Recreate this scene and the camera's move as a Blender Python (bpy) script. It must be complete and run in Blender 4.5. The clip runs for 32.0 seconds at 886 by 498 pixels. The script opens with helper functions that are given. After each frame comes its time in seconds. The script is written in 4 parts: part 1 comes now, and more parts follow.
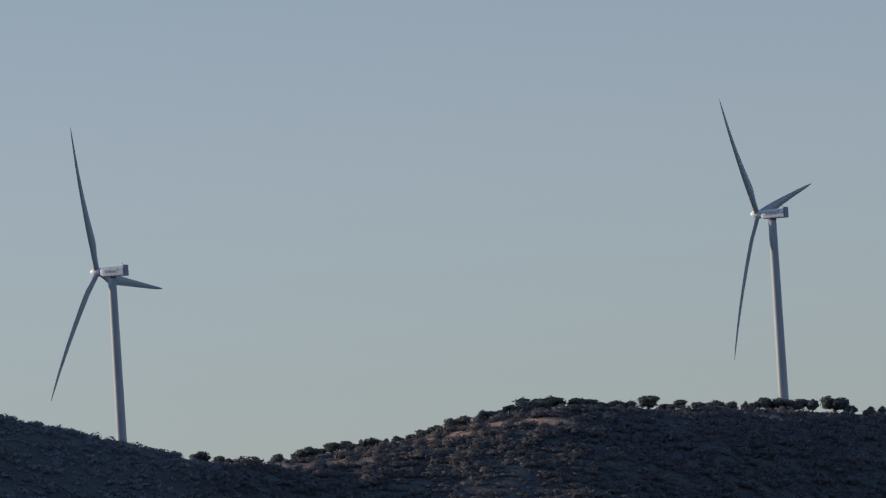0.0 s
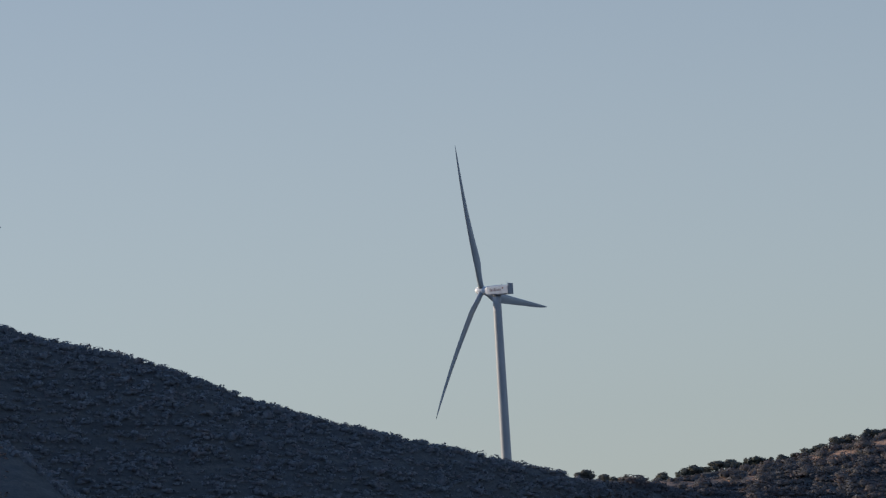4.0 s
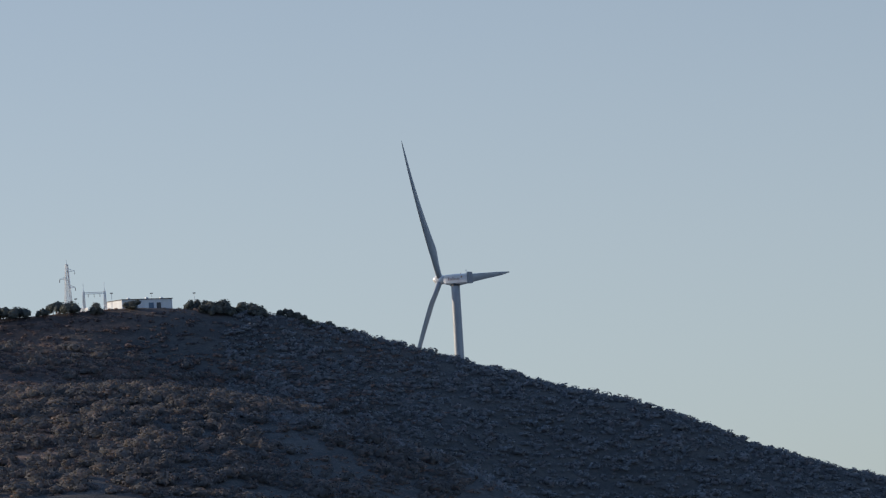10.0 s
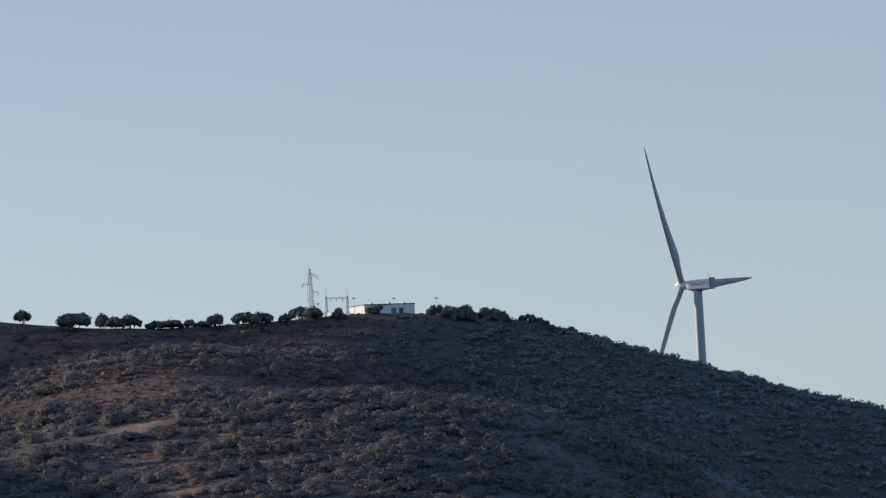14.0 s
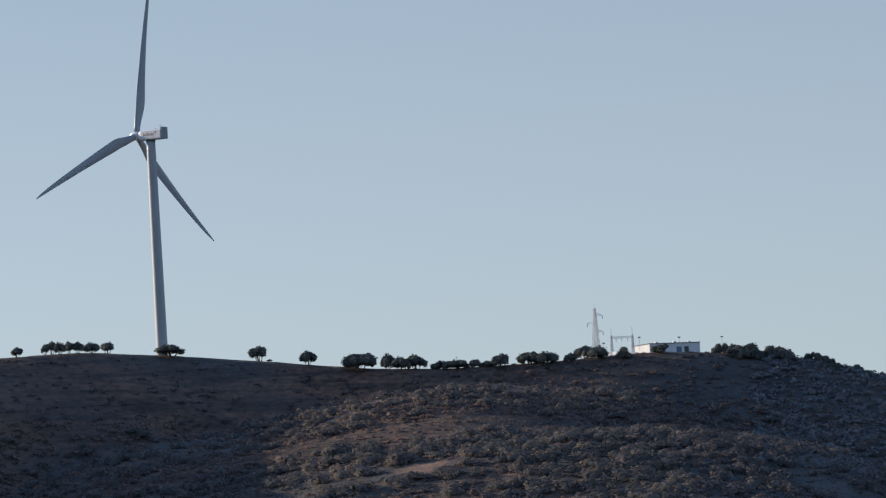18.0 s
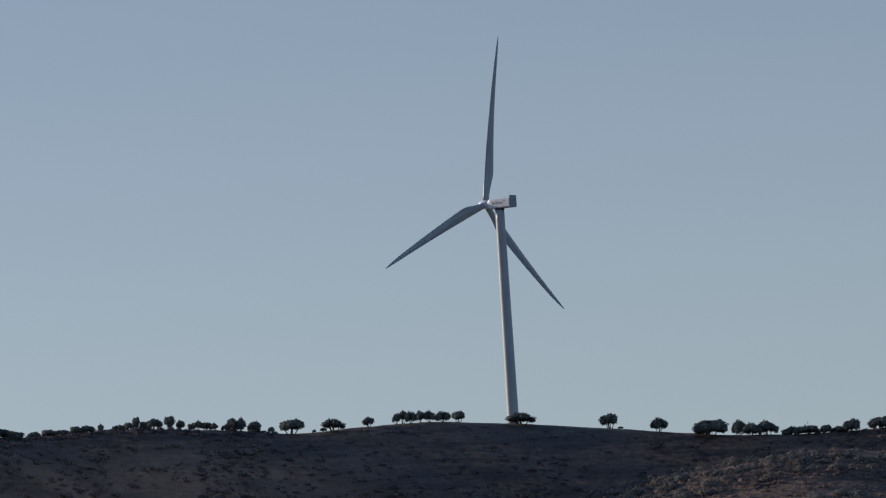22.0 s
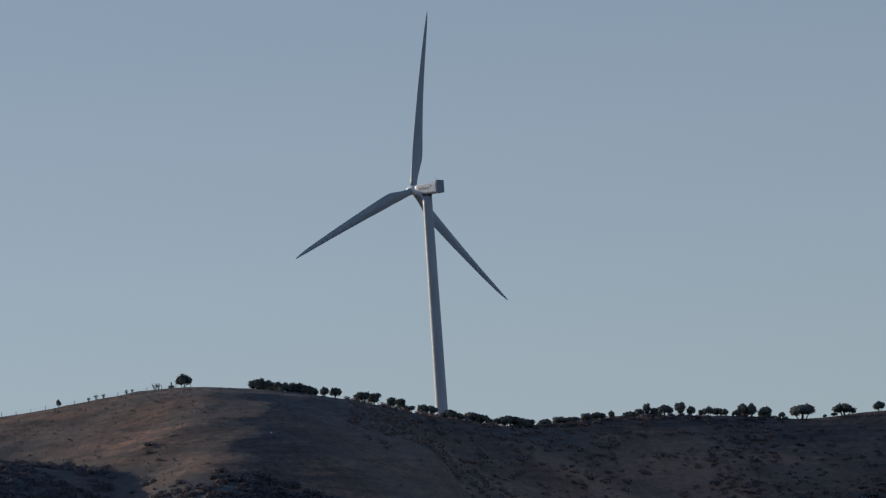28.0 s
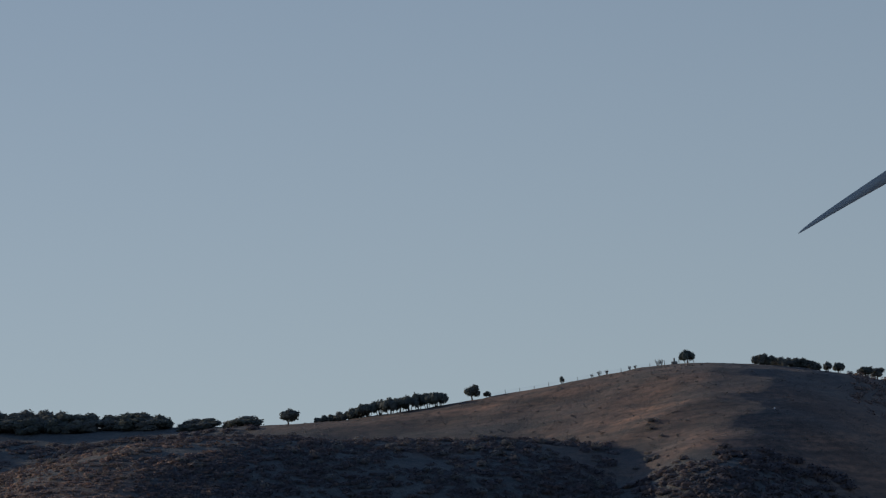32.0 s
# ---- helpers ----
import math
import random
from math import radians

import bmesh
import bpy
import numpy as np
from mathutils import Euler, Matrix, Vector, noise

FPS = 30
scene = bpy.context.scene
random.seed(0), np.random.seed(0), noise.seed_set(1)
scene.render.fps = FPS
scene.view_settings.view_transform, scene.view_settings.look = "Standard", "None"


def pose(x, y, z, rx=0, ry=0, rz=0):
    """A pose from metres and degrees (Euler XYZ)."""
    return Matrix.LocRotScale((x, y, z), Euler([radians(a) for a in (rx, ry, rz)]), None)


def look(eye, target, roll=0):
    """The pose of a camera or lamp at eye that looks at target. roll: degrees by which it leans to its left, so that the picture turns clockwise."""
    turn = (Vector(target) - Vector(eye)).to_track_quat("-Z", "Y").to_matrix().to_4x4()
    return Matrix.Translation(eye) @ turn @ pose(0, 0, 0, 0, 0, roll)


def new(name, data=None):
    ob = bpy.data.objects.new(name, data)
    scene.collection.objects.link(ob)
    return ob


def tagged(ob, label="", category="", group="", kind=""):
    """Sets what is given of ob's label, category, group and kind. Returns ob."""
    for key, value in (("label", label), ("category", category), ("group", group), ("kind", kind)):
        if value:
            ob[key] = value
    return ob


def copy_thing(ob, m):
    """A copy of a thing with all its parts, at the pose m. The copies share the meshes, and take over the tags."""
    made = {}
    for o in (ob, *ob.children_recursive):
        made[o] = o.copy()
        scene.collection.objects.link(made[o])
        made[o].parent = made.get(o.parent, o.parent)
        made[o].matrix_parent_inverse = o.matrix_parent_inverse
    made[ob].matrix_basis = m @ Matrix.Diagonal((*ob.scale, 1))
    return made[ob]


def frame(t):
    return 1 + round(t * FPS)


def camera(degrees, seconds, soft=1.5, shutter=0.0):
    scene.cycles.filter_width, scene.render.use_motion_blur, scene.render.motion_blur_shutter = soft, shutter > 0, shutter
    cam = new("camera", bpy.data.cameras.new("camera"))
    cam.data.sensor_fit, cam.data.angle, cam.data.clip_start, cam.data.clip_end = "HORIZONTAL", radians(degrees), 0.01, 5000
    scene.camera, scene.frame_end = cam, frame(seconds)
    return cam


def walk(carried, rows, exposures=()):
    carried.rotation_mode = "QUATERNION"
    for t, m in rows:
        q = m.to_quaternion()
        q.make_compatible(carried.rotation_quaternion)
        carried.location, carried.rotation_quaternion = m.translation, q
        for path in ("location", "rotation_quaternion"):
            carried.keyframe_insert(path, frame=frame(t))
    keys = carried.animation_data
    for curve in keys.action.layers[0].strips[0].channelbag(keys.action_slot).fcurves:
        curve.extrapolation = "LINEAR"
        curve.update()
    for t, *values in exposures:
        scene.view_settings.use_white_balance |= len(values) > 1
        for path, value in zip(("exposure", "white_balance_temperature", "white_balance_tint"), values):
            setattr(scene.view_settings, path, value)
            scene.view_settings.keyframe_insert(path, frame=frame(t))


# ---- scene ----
EYE = 1.7


def aim(bearing, rise, lean):
    """Camera pose at the one standpoint: bearing to the right of north, upward tilt and lean to the right, in degrees."""
    return pose(0, 0, EYE, 0, 0, -bearing) @ pose(0, 0, 0, 90 + rise) @ pose(0, 0, 0, 0, 0, -lean)


cam = camera(6.647, 32.0, soft=1.25)
PATH = [
    (0, aim(12.643, 2.211, 3.539)), (0.5, aim(12.290, 2.219, 3.497)), (1, aim(11.991, 2.238, 3.512)),
    (1.5, aim(11.588, 2.280, 3.447)), (2, aim(11.145, 2.325, 3.406)), (2.5, aim(10.667, 2.390, 3.455)),
    (3, aim(10.292, 2.432, 3.411)), (3.5, aim(10.023, 2.474, 3.432)), (5.5, aim(8.905, 2.702, 3.402)),
    (6, aim(8.561, 2.762, 3.363)), (6.5, aim(8.127, 2.818, 3.288)), (7, aim(7.631, 2.877, 3.359)),
    (7.5, aim(7.250, 2.930, 3.308)), (7.7, aim(7.195, 2.942, 3.300)), (7.8, aim(7.325, 2.942, 3.310)),
    (8, aim(7.366, 2.938, 3.340)), (8.5, aim(7.038, 2.978, 3.335)), (9, aim(6.656, 3.021, 3.295)),
    (9.5, aim(6.297, 3.057, 3.283)), (10, aim(5.972, 3.083, 3.241)), (10.5, aim(5.604, 3.112, 3.194)),
    (11, aim(5.272, 3.152, 3.204)), (11.5, aim(5.056, 3.162, 3.159)), (12, aim(4.941, 3.171, 3.194)),
    (12.5, aim(4.753, 3.179, 3.148)), (13, aim(4.531, 3.190, 3.074)), (13.5, aim(4.352, 3.213, 3.111)),
    (14, aim(4.154, 3.223, 3.068)), (14.5, aim(3.922, 3.243, 3.004)), (15, aim(3.551, 3.258, 3.030)),
    (15.5, aim(3.228, 3.258, 2.948)), (17.5, aim(2.436, 3.517, 2.891)), (18, aim(2.031, 3.636, 3.266)),
    (18.5, aim(1.602, 3.732, 3.380)), (19, aim(1.124, 3.826, 3.624)), (19.5, aim(0.731, 3.929, 3.646)),
    (20, aim(0.402, 4.019, 3.747)), (20.5, aim(0.286, 4.124, 3.749)), (21, aim(-0.000, 4.214, 3.694)),
    (21.5, aim(-0.289, 4.266, 3.665)), (22, aim(-0.565, 4.298, 3.654)), (22.5, aim(-0.779, 4.318, 3.655)),
    (23, aim(-1.080, 4.317, 3.602)), (23.5, aim(-1.378, 4.330, 3.615)), (24, aim(-1.670, 4.338, 3.698)),
    (24.5, aim(-1.941, 4.336, 3.780)), (26.5, aim(-3.116, 4.353, 3.905)), (27, aim(-3.462, 4.380, 3.964)),
    (27.5, aim(-3.896, 4.410, 3.944)), (28, aim(-4.396, 4.444, 3.923)), (28.5, aim(-4.921, 4.515, 4.108)),
    (29, aim(-5.562, 4.584, 4.106)), (29.5, aim(-6.220, 4.611, 4.033)), (30, aim(-6.811, 4.602, 4.024)),
    (30.5, aim(-7.329, 4.613, 3.988)), (31, aim(-7.713, 4.602, 3.920)), (31.5, aim(-8.011, 4.580, 3.914)),
    (32, aim(-8.181, 4.524, 4.039)),
]
EXPOSURES = [(0, -0.28, 6350, 10), (1, -0.16, 6358, 9.97), (2, -0.09, 6367, 9.94), (3, -0.12, 6375, 9.91), (5, -0.19, 6392, 9.84), (7, -0.44, 6408, 9.78), (8, -0.14, 6417, 9.75), (9, -0.12, 6425, 9.72), (10, 0.0, 6483, 9.34), (11, 0.03, 6492, 9.31), (13, 0.09, 6494, 9.24), (15, 0.09, 6481, 9.18), (18, 0.07, 6462, 8.65), (19, -0.06, 6456, 8.4), (20, -0.19, 6450, 8.15), (21, -0.41, 6441, 7.9), (22, -0.36, 6382, 8), (24, -0.27, 6365, 7.5), (27, -0.43, 6379, 7.11), (28, -0.49, 6370, 7.05), (30, -0.5, 6370, 6.92), (31, -0.5, 6370, 6.86), (32, -0.61, 6370, 6.8)]
walk(cam, PATH, EXPOSURES)

# ---- sky and sun ----
SUN_BEARING, SUN_HEIGHT = -62.0, 14.5
world = bpy.data.worlds.new("world")
scene.world = world
world.use_nodes = True
wn, wl = world.node_tree.nodes, world.node_tree.links
sky = wn.new("ShaderNodeTexSky")
sky.sky_type = 'NISHITA'
sky.sun_disc = False
sky.sun_elevation = radians(SUN_HEIGHT)
sky.sun_rotation = radians(SUN_BEARING)
sky.altitude = 1000
sky.air_density, sky.dust_density, sky.ozone_density = 0.65, 0.6, 2.0
# haze greys the sky towards the horizon
haze = wn.new("ShaderNodeHueSaturation")
up = wn.new("ShaderNodeTexCoord")
split = wn.new("ShaderNodeSeparateXYZ")
wl.new(up.outputs["Generated"], split.inputs[0])
clear = wn.new("ShaderNodeMapRange")
clear.inputs["From Min"].default_value, clear.inputs["From Max"].default_value = 0.055, 0.13
clear.inputs["To Min"].default_value, clear.inputs["To Max"].default_value = 0.585, 0.70
wl.new(split.outputs["Z"], clear.inputs["Value"])
# upper sky, out of view, made bluer so that the shade turns bluer
deep = wn.new("ShaderNodeMapRange")
deep.inputs["From Min"].default_value, deep.inputs["From Max"].default_value = 0.13, 0.55
deep.inputs["To Min"].default_value, deep.inputs["To Max"].default_value = 0.0, 0.32
wl.new(split.outputs["Z"], deep.inputs["Value"])
both_clear = wn.new("ShaderNodeMath")
wl.new(clear.outputs[0], both_clear.inputs[0])
wl.new(deep.outputs[0], both_clear.inputs[1])
wl.new(both_clear.outputs[0], haze.inputs["Saturation"])
# upper sky, out of view, brightened beyond the sky model to fill the shade
sky_fill = wn.new("ShaderNodeMapRange")
sky_fill.inputs["From Min"].default_value, sky_fill.inputs["From Max"].default_value = 0.12, 0.80
sky_fill.inputs["To Min"].default_value, sky_fill.inputs["To Max"].default_value = 1.0, 3.3
wl.new(split.outputs["Z"], sky_fill.inputs["Value"])
wl.new(sky_fill.outputs[0], haze.inputs["Value"])
wl.new(sky.outputs[0], haze.inputs["Color"])
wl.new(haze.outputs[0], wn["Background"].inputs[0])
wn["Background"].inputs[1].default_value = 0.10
sun_data = bpy.data.lights.new("sun", 'SUN')
sun_data.energy, sun_data.angle, sun_data.color = 4.1, radians(0.53), (1.0, 0.86, 0.69)
sun = new("sun", sun_data)
b, e = radians(SUN_BEARING), radians(SUN_HEIGHT)
sun.matrix_world = look((math.sin(b) * 500 * math.cos(e), math.cos(b) * 500 * math.cos(e), 500 * math.sin(e)), (0, 0, 0))


# ---- materials ----
def material(name, rough=0.7, metal=0.0):
    m = bpy.data.materials.new(name)
    m.use_nodes = True
    bsdf = m.node_tree.nodes["Principled BSDF"]
    bsdf.inputs["Roughness"].default_value = rough
    bsdf.inputs["Metallic"].default_value = metal
    return m, m.node_tree.nodes, m.node_tree.links, bsdf


def noise_ramp(nodes, links, scale, stops, detail=4.0, coords="Object", squash=None, rough=0.55):
    """Noise at a scale per metre through a colour ramp. Returns the colour and the plain value."""
    tc = nodes.new("ShaderNodeTexCoord")
    out = tc.outputs[coords]
    if squash:
        mp = nodes.new("ShaderNodeMapping")
        mp.inputs["Scale"].default_value = squash
        links.new(out, mp.inputs[0])
        out = mp.outputs[0]
    n = nodes.new("ShaderNodeTexNoise")
    n.inputs["Scale"].default_value, n.inputs["Detail"].default_value = scale, detail
    n.inputs["Roughness"].default_value = rough
    links.new(out, n.inputs["Vector"])
    r = nodes.new("ShaderNodeValToRGB")
    links.new(n.outputs[0], r.inputs[0])
    el = r.color_ramp.elements
    while len(el) < len(stops):
        el.new(0.5)
    for i, (p, c) in enumerate(stops):
        el[i].position, el[i].color = p, (*c, 1)
    return r.outputs[0], n.outputs[0]


def mix(nodes, links, fac, a, b_, mode='MIX'):
    m = nodes.new("ShaderNodeMix")
    m.data_type, m.blend_type = 'RGBA', mode
    for sock, v in ((m.inputs[0], fac), (m.inputs[6], a), (m.inputs[7], b_)):
        if isinstance(v, (int, float)):
            sock.default_value = v
        elif isinstance(v, tuple):
            sock.default_value = (*v, 1)
        else:
            links.new(v, sock)
    return m.outputs[2]


def bump(nodes, links, bsdf, height, strength, distance):
    bp = nodes.new("ShaderNodeBump")
    bp.inputs["Strength"].default_value, bp.inputs["Distance"].default_value = strength, distance
    links.new(height, bp.inputs["Height"])
    links.new(bp.outputs[0], bsdf.inputs["Normal"])


def ground_material():
    """Dry grass and bare earth; low evergreen growth and leaf litter where its map says so, pale dry grass in the
    clearings. Both maps also paint in light and shade.
    """
    m, n, l, bsdf = material("dry_hillside", 0.95)
    grass, g = noise_ramp(n, l, 0.35, [(0.3, (0.082, 0.048, 0.034)), (0.5, (0.123, 0.071, 0.048)), (0.7, (0.173, 0.099, 0.067))], 6, squash=(1, 0.5, 1.6))
    earth, _ = noise_ramp(n, l, 0.06, [(0.35, (0.099, 0.059, 0.041)), (0.65, (0.206, 0.113, 0.071))], 5)
    _, fine = noise_ramp(n, l, 1.6, [(0.4, (0, 0, 0)), (0.6, (1, 1, 1))], 4)
    patch, _ = noise_ramp(n, l, 0.022, [(0.42, (0, 0, 0)), (0.62, (1, 1, 1))], 5)
    tuft, _ = noise_ramp(n, l, 0.5, [(0.44, (1.1, 1.08, 1.05)), (0.60, (0.42, 0.44, 0.44))], 7, squash=(0.7, 0.4, 1.5))
    band, _ = noise_ramp(n, l, 0.16, [(0.38, (1.4, 1.3, 1.18)), (0.5, (0.92, 0.92, 0.92)), (0.60, (0.42, 0.45, 0.48))], 6, squash=(0.22, 0.22, 3.0))
    c = mix(n, l, patch, grass, earth)
    c = mix(n, l, 0.75, c, tuft, 'MULTIPLY')
    c = mix(n, l, 0.75, c, band, 'MULTIPLY')
    terrace, _ = noise_ramp(n, l, 0.045, [(0.40, (1.35, 1.25, 1.15)), (0.58, (0.58, 0.60, 0.63))], 4, squash=(0.22, 0.22, 3.2))
    c = mix(n, l, 0.6, c, terrace, 'MULTIPLY')
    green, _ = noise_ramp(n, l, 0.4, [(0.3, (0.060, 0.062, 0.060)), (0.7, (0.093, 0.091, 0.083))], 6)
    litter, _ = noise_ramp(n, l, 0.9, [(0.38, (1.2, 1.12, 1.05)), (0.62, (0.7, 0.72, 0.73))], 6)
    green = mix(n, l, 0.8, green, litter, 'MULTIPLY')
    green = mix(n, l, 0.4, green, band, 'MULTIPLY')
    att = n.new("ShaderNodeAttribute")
    att.attribute_name = "cover_shade"
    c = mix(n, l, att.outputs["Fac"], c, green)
    # dry grass in a paled tone, so that the clearings look sunlit
    lit_straw, _ = noise_ramp(n, l, 0.5, [(0.3, (0.320, 0.178, 0.106)), (0.7, (0.567, 0.334, 0.207))], 6, squash=(0.6, 0.4, 1.5))
    open_ground = n.new("ShaderNodeAttribute")
    open_ground.attribute_name = "lit_straw"
    c = mix(n, l, open_ground.outputs["Fac"], c, lit_straw)
    l.new(c, bsdf.inputs["Base Color"])
    bump(n, l, bsdf, fine, 0.7, 0.6)
    return m


def see_through(m, n, l, bsdf, c):
    """Leaves let part of the light through."""
    thin = n.new("ShaderNodeBsdfTranslucent")
    l.new(c, thin.inputs["Color"])
    both = n.new("ShaderNodeMixShader")
    both.inputs[0].default_value = 0.4
    l.new(bsdf.outputs[0], both.inputs[1])
    l.new(thin.outputs[0], both.inputs[2])
    l.new(both.outputs[0], n["Material Output"].inputs["Surface"])


def leaf_material(name, low, high, dry):
    m, n, l, bsdf = material(name, 0.75)
    c, g = noise_ramp(n, l, 0.9, [(0.3, low), (0.7, high)], 4)
    info = n.new("ShaderNodeObjectInfo")
    isl = n.new("ShaderNodeNewGeometry")
    r = n.new("ShaderNodeValToRGB")
    l.new(isl.outputs["Random Per Island"], r.inputs[0])
    r.color_ramp.elements[0].color, r.color_ramp.elements[1].color = (0.55, 0.58, 0.55, 1), (1.25, 1.18, 1.0, 1)
    c = mix(n, l, 1.0, c, r.outputs[0], 'MULTIPLY')
    f = n.new("ShaderNodeMath")
    f.operation = 'MULTIPLY'
    f.inputs[1].default_value = 0.5
    l.new(info.outputs["Random"], f.inputs[0])
    c = mix(n, l, f.outputs[0], c, dry)
    l.new(c, bsdf.inputs["Base Color"])
    bsdf.inputs["Specular IOR Level"].default_value = 0.2
    bump(n, l, bsdf, g, 0.4, 0.3)
    see_through(m, n, l, bsdf, c)
    return m


def scrub_material(name, low, high, dry):
    """Low shrubs: every shrub of the joined mesh takes its own tone."""
    m, n, l, bsdf = material(name, 0.85)
    c, g = noise_ramp(n, l, 1.1, [(0.3, low), (0.7, high)], 4)
    isl = n.new("ShaderNodeNewGeometry")
    r = n.new("ShaderNodeValToRGB")
    el = r.color_ramp.elements
    el[0].position, el[0].color = 0.0, (0.82, 0.82, 0.82, 1)
    el[1].position, el[1].color = 1.0, (1.14, 1.14, 1.14, 1)
    l.new(isl.outputs["Random Per Island"], r.inputs[0])
    drier, _ = noise_ramp(n, l, 0.22, [(0.5, (0, 0, 0)), (0.68, (1, 1, 1))], 3)
    c = mix(n, l, drier, c, dry)
    c = mix(n, l, 1.0, c, r.outputs[0], 'MULTIPLY')
    l.new(c, bsdf.inputs["Base Color"])
    bsdf.inputs["Specular IOR Level"].default_value = 0.15
    bump(n, l, bsdf, g, 0.4, 0.4)
    see_through(m, n, l, bsdf, c)
    return m


def painted(name, base, dirt, rough=0.4, scale=0.25, squash=(1, 1, 0.25)):
    m, n, l, bsdf = material(name, rough)
    c, g = noise_ramp(n, l, scale, [(0.35, dirt), (0.6, base)], 5, squash=squash)
    f, _ = noise_ramp(n, l, scale * 12, [(0.3, (0.9, 0.9, 0.9)), (0.7, (1, 1, 1))], 3)
    l.new(mix(n, l, 1.0, c, f, 'MULTIPLY'), bsdf.inputs["Base Color"])
    bump(n, l, bsdf, g, 0.05, 0.05)
    return m


M_GROUND = ground_material()
M_OAK = leaf_material("oak_leaves", (0.111, 0.124, 0.119), (0.189, 0.198, 0.181), (0.215, 0.195, 0.171))
M_PINE = leaf_material("pine_needles", (0.111, 0.127, 0.125), (0.179, 0.195, 0.183), (0.189, 0.191, 0.171))
M_BARK = painted("bark", (0.13, 0.10, 0.08), (0.07, 0.055, 0.045), 0.9, 2.0)
M_OAKSCRUB = scrub_material("oak_scrub_leaves", (0.149, 0.145, 0.138), (0.227, 0.205, 0.182), (0.297, 0.217, 0.175))
# darker copy of the scrub leaves that deepens the shade on the east hill
M_SHADEOAK = scrub_material("shade_toned_oak_leaves", (0.155, 0.150, 0.147), (0.218, 0.200, 0.186), (0.258, 0.188, 0.158))
# scrub leaves darkened to match slopes that lie in shade
M_SHADESCRUB = scrub_material("shaded_scrub_leaves", (0.121, 0.107, 0.110), (0.172, 0.145, 0.142), (0.206, 0.145, 0.127))
# leaves lightened and greyed to stand in for haze over the shaded summit slope
M_SCRUB = scrub_material("hazed_scrub_leaves", (0.234, 0.241, 0.243), (0.314, 0.307, 0.297), (0.335, 0.283, 0.262))
M_DRYSCRUB = scrub_material("dry_scrub", (0.221, 0.169, 0.145), (0.336, 0.235, 0.189), (0.429, 0.268, 0.202))
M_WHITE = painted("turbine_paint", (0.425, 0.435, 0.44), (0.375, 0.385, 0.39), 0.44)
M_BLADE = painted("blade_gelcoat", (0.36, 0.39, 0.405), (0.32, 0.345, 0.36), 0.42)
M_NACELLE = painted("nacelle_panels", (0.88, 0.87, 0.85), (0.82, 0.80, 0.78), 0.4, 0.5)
M_REAR = painted("cooler_grille", (0.30, 0.32, 0.34), (0.24, 0.26, 0.28), 0.6, 1.0)
M_LOGO = painted("logo_bars", (0.42, 0.22, 0.14), (0.38, 0.20, 0.14), 0.5)
M_LOGO_DARK = painted("logo_text", (0.46, 0.36, 0.32), (0.40, 0.32, 0.29), 0.5)
M_STEEL = painted("galvanised_steel", (0.85, 0.85, 0.84), (0.76, 0.76, 0.75), 0.45, 1.5)
M_PLASTER = painted("white_wall_plaster", (0.836, 0.831, 0.814), (0.746, 0.734, 0.712), 0.85, 0.4)
M_ROOF = painted("roof_capping", (0.16, 0.15, 0.14), (0.12, 0.11, 0.10), 0.8, 0.6)
M_DOOR = painted("blue_grey_door", (0.14, 0.22, 0.30), (0.12, 0.18, 0.25), 0.5, 1.0)
M_DARK = painted("dark_metal", (0.08, 0.085, 0.09), (0.06, 0.06, 0.065), 0.5, 1.0)
M_STONE = painted("cairn_stone", (0.30, 0.27, 0.23), (0.20, 0.18, 0.16), 0.9, 1.0)


# ---- mesh helpers ----
def mesh_object(name, verts, faces, mat, smooth=False, parent=None, label=""):
    me = bpy.data.meshes.new(name)
    me.from_pydata(verts, [], faces)
    me.materials.append(mat)
    if smooth:
        me.shade_smooth()
    ob = new(name, me)
    if parent:
        ob.parent = parent
    return tagged(ob, label)


def part(name, bm, mat, parent=None, label="", smooth=False):
    me = bpy.data.meshes.new(name)
    bm.to_mesh(me)
    bm.free()
    me.materials.append(mat)
    if smooth:
        me.shade_smooth()
    ob = new(name, me)
    if parent:
        ob.parent = parent
    return tagged(ob, label)


def box(bm, size, m, bevel=0.0):
    made = bmesh.ops.create_cube(bm, size=1, matrix=m @ Matrix.Diagonal((*size, 1)))
    if bevel:
        edges = list({ed for v in made["verts"] for ed in v.link_edges})
        bmesh.ops.bevel(bm, geom=edges, offset=bevel, segments=2, affect='EDGES', profile=0.5)


def rod(bm, a, b_, r, sides=6, r2=None):
    a, b_ = Vector(a), Vector(b_)
    d = b_ - a
    m = Matrix.Translation((a + b_) / 2) @ d.to_track_quat('Z', 'Y').to_matrix().to_4x4()
    bmesh.ops.create_cone(bm, cap_ends=True, segments=sides, radius1=r, radius2=r if r2 is None else r2, depth=d.length, matrix=m)


def thing(name, m, label, category, group="", kind=""):
    ob = new(name)
    ob.matrix_basis = m
    return tagged(ob, label, category, group, kind)


# ---- ground ----
# Crest lines as (bearing in degrees, distance, rise above the eye in degrees).
CREST_WEST = [(-30, 2700, 3.2), (-16, 2740, 3.40), (-11.6, 2750, 3.400), (-10.1, 2730, 3.318), (-9.4, 2700, 3.284), (-8.6, 2680, 3.326),
              (-7.8, 2664, 3.405), (-7.2, 2654, 3.472), (-6.6, 2648, 3.537), (-5.9, 2653, 3.490), (-5.4, 2668, 3.403), (-4.9, 2704, 3.288),
              (-4.5, 2765, 3.180), (-3.85, 2800, 3.066)]
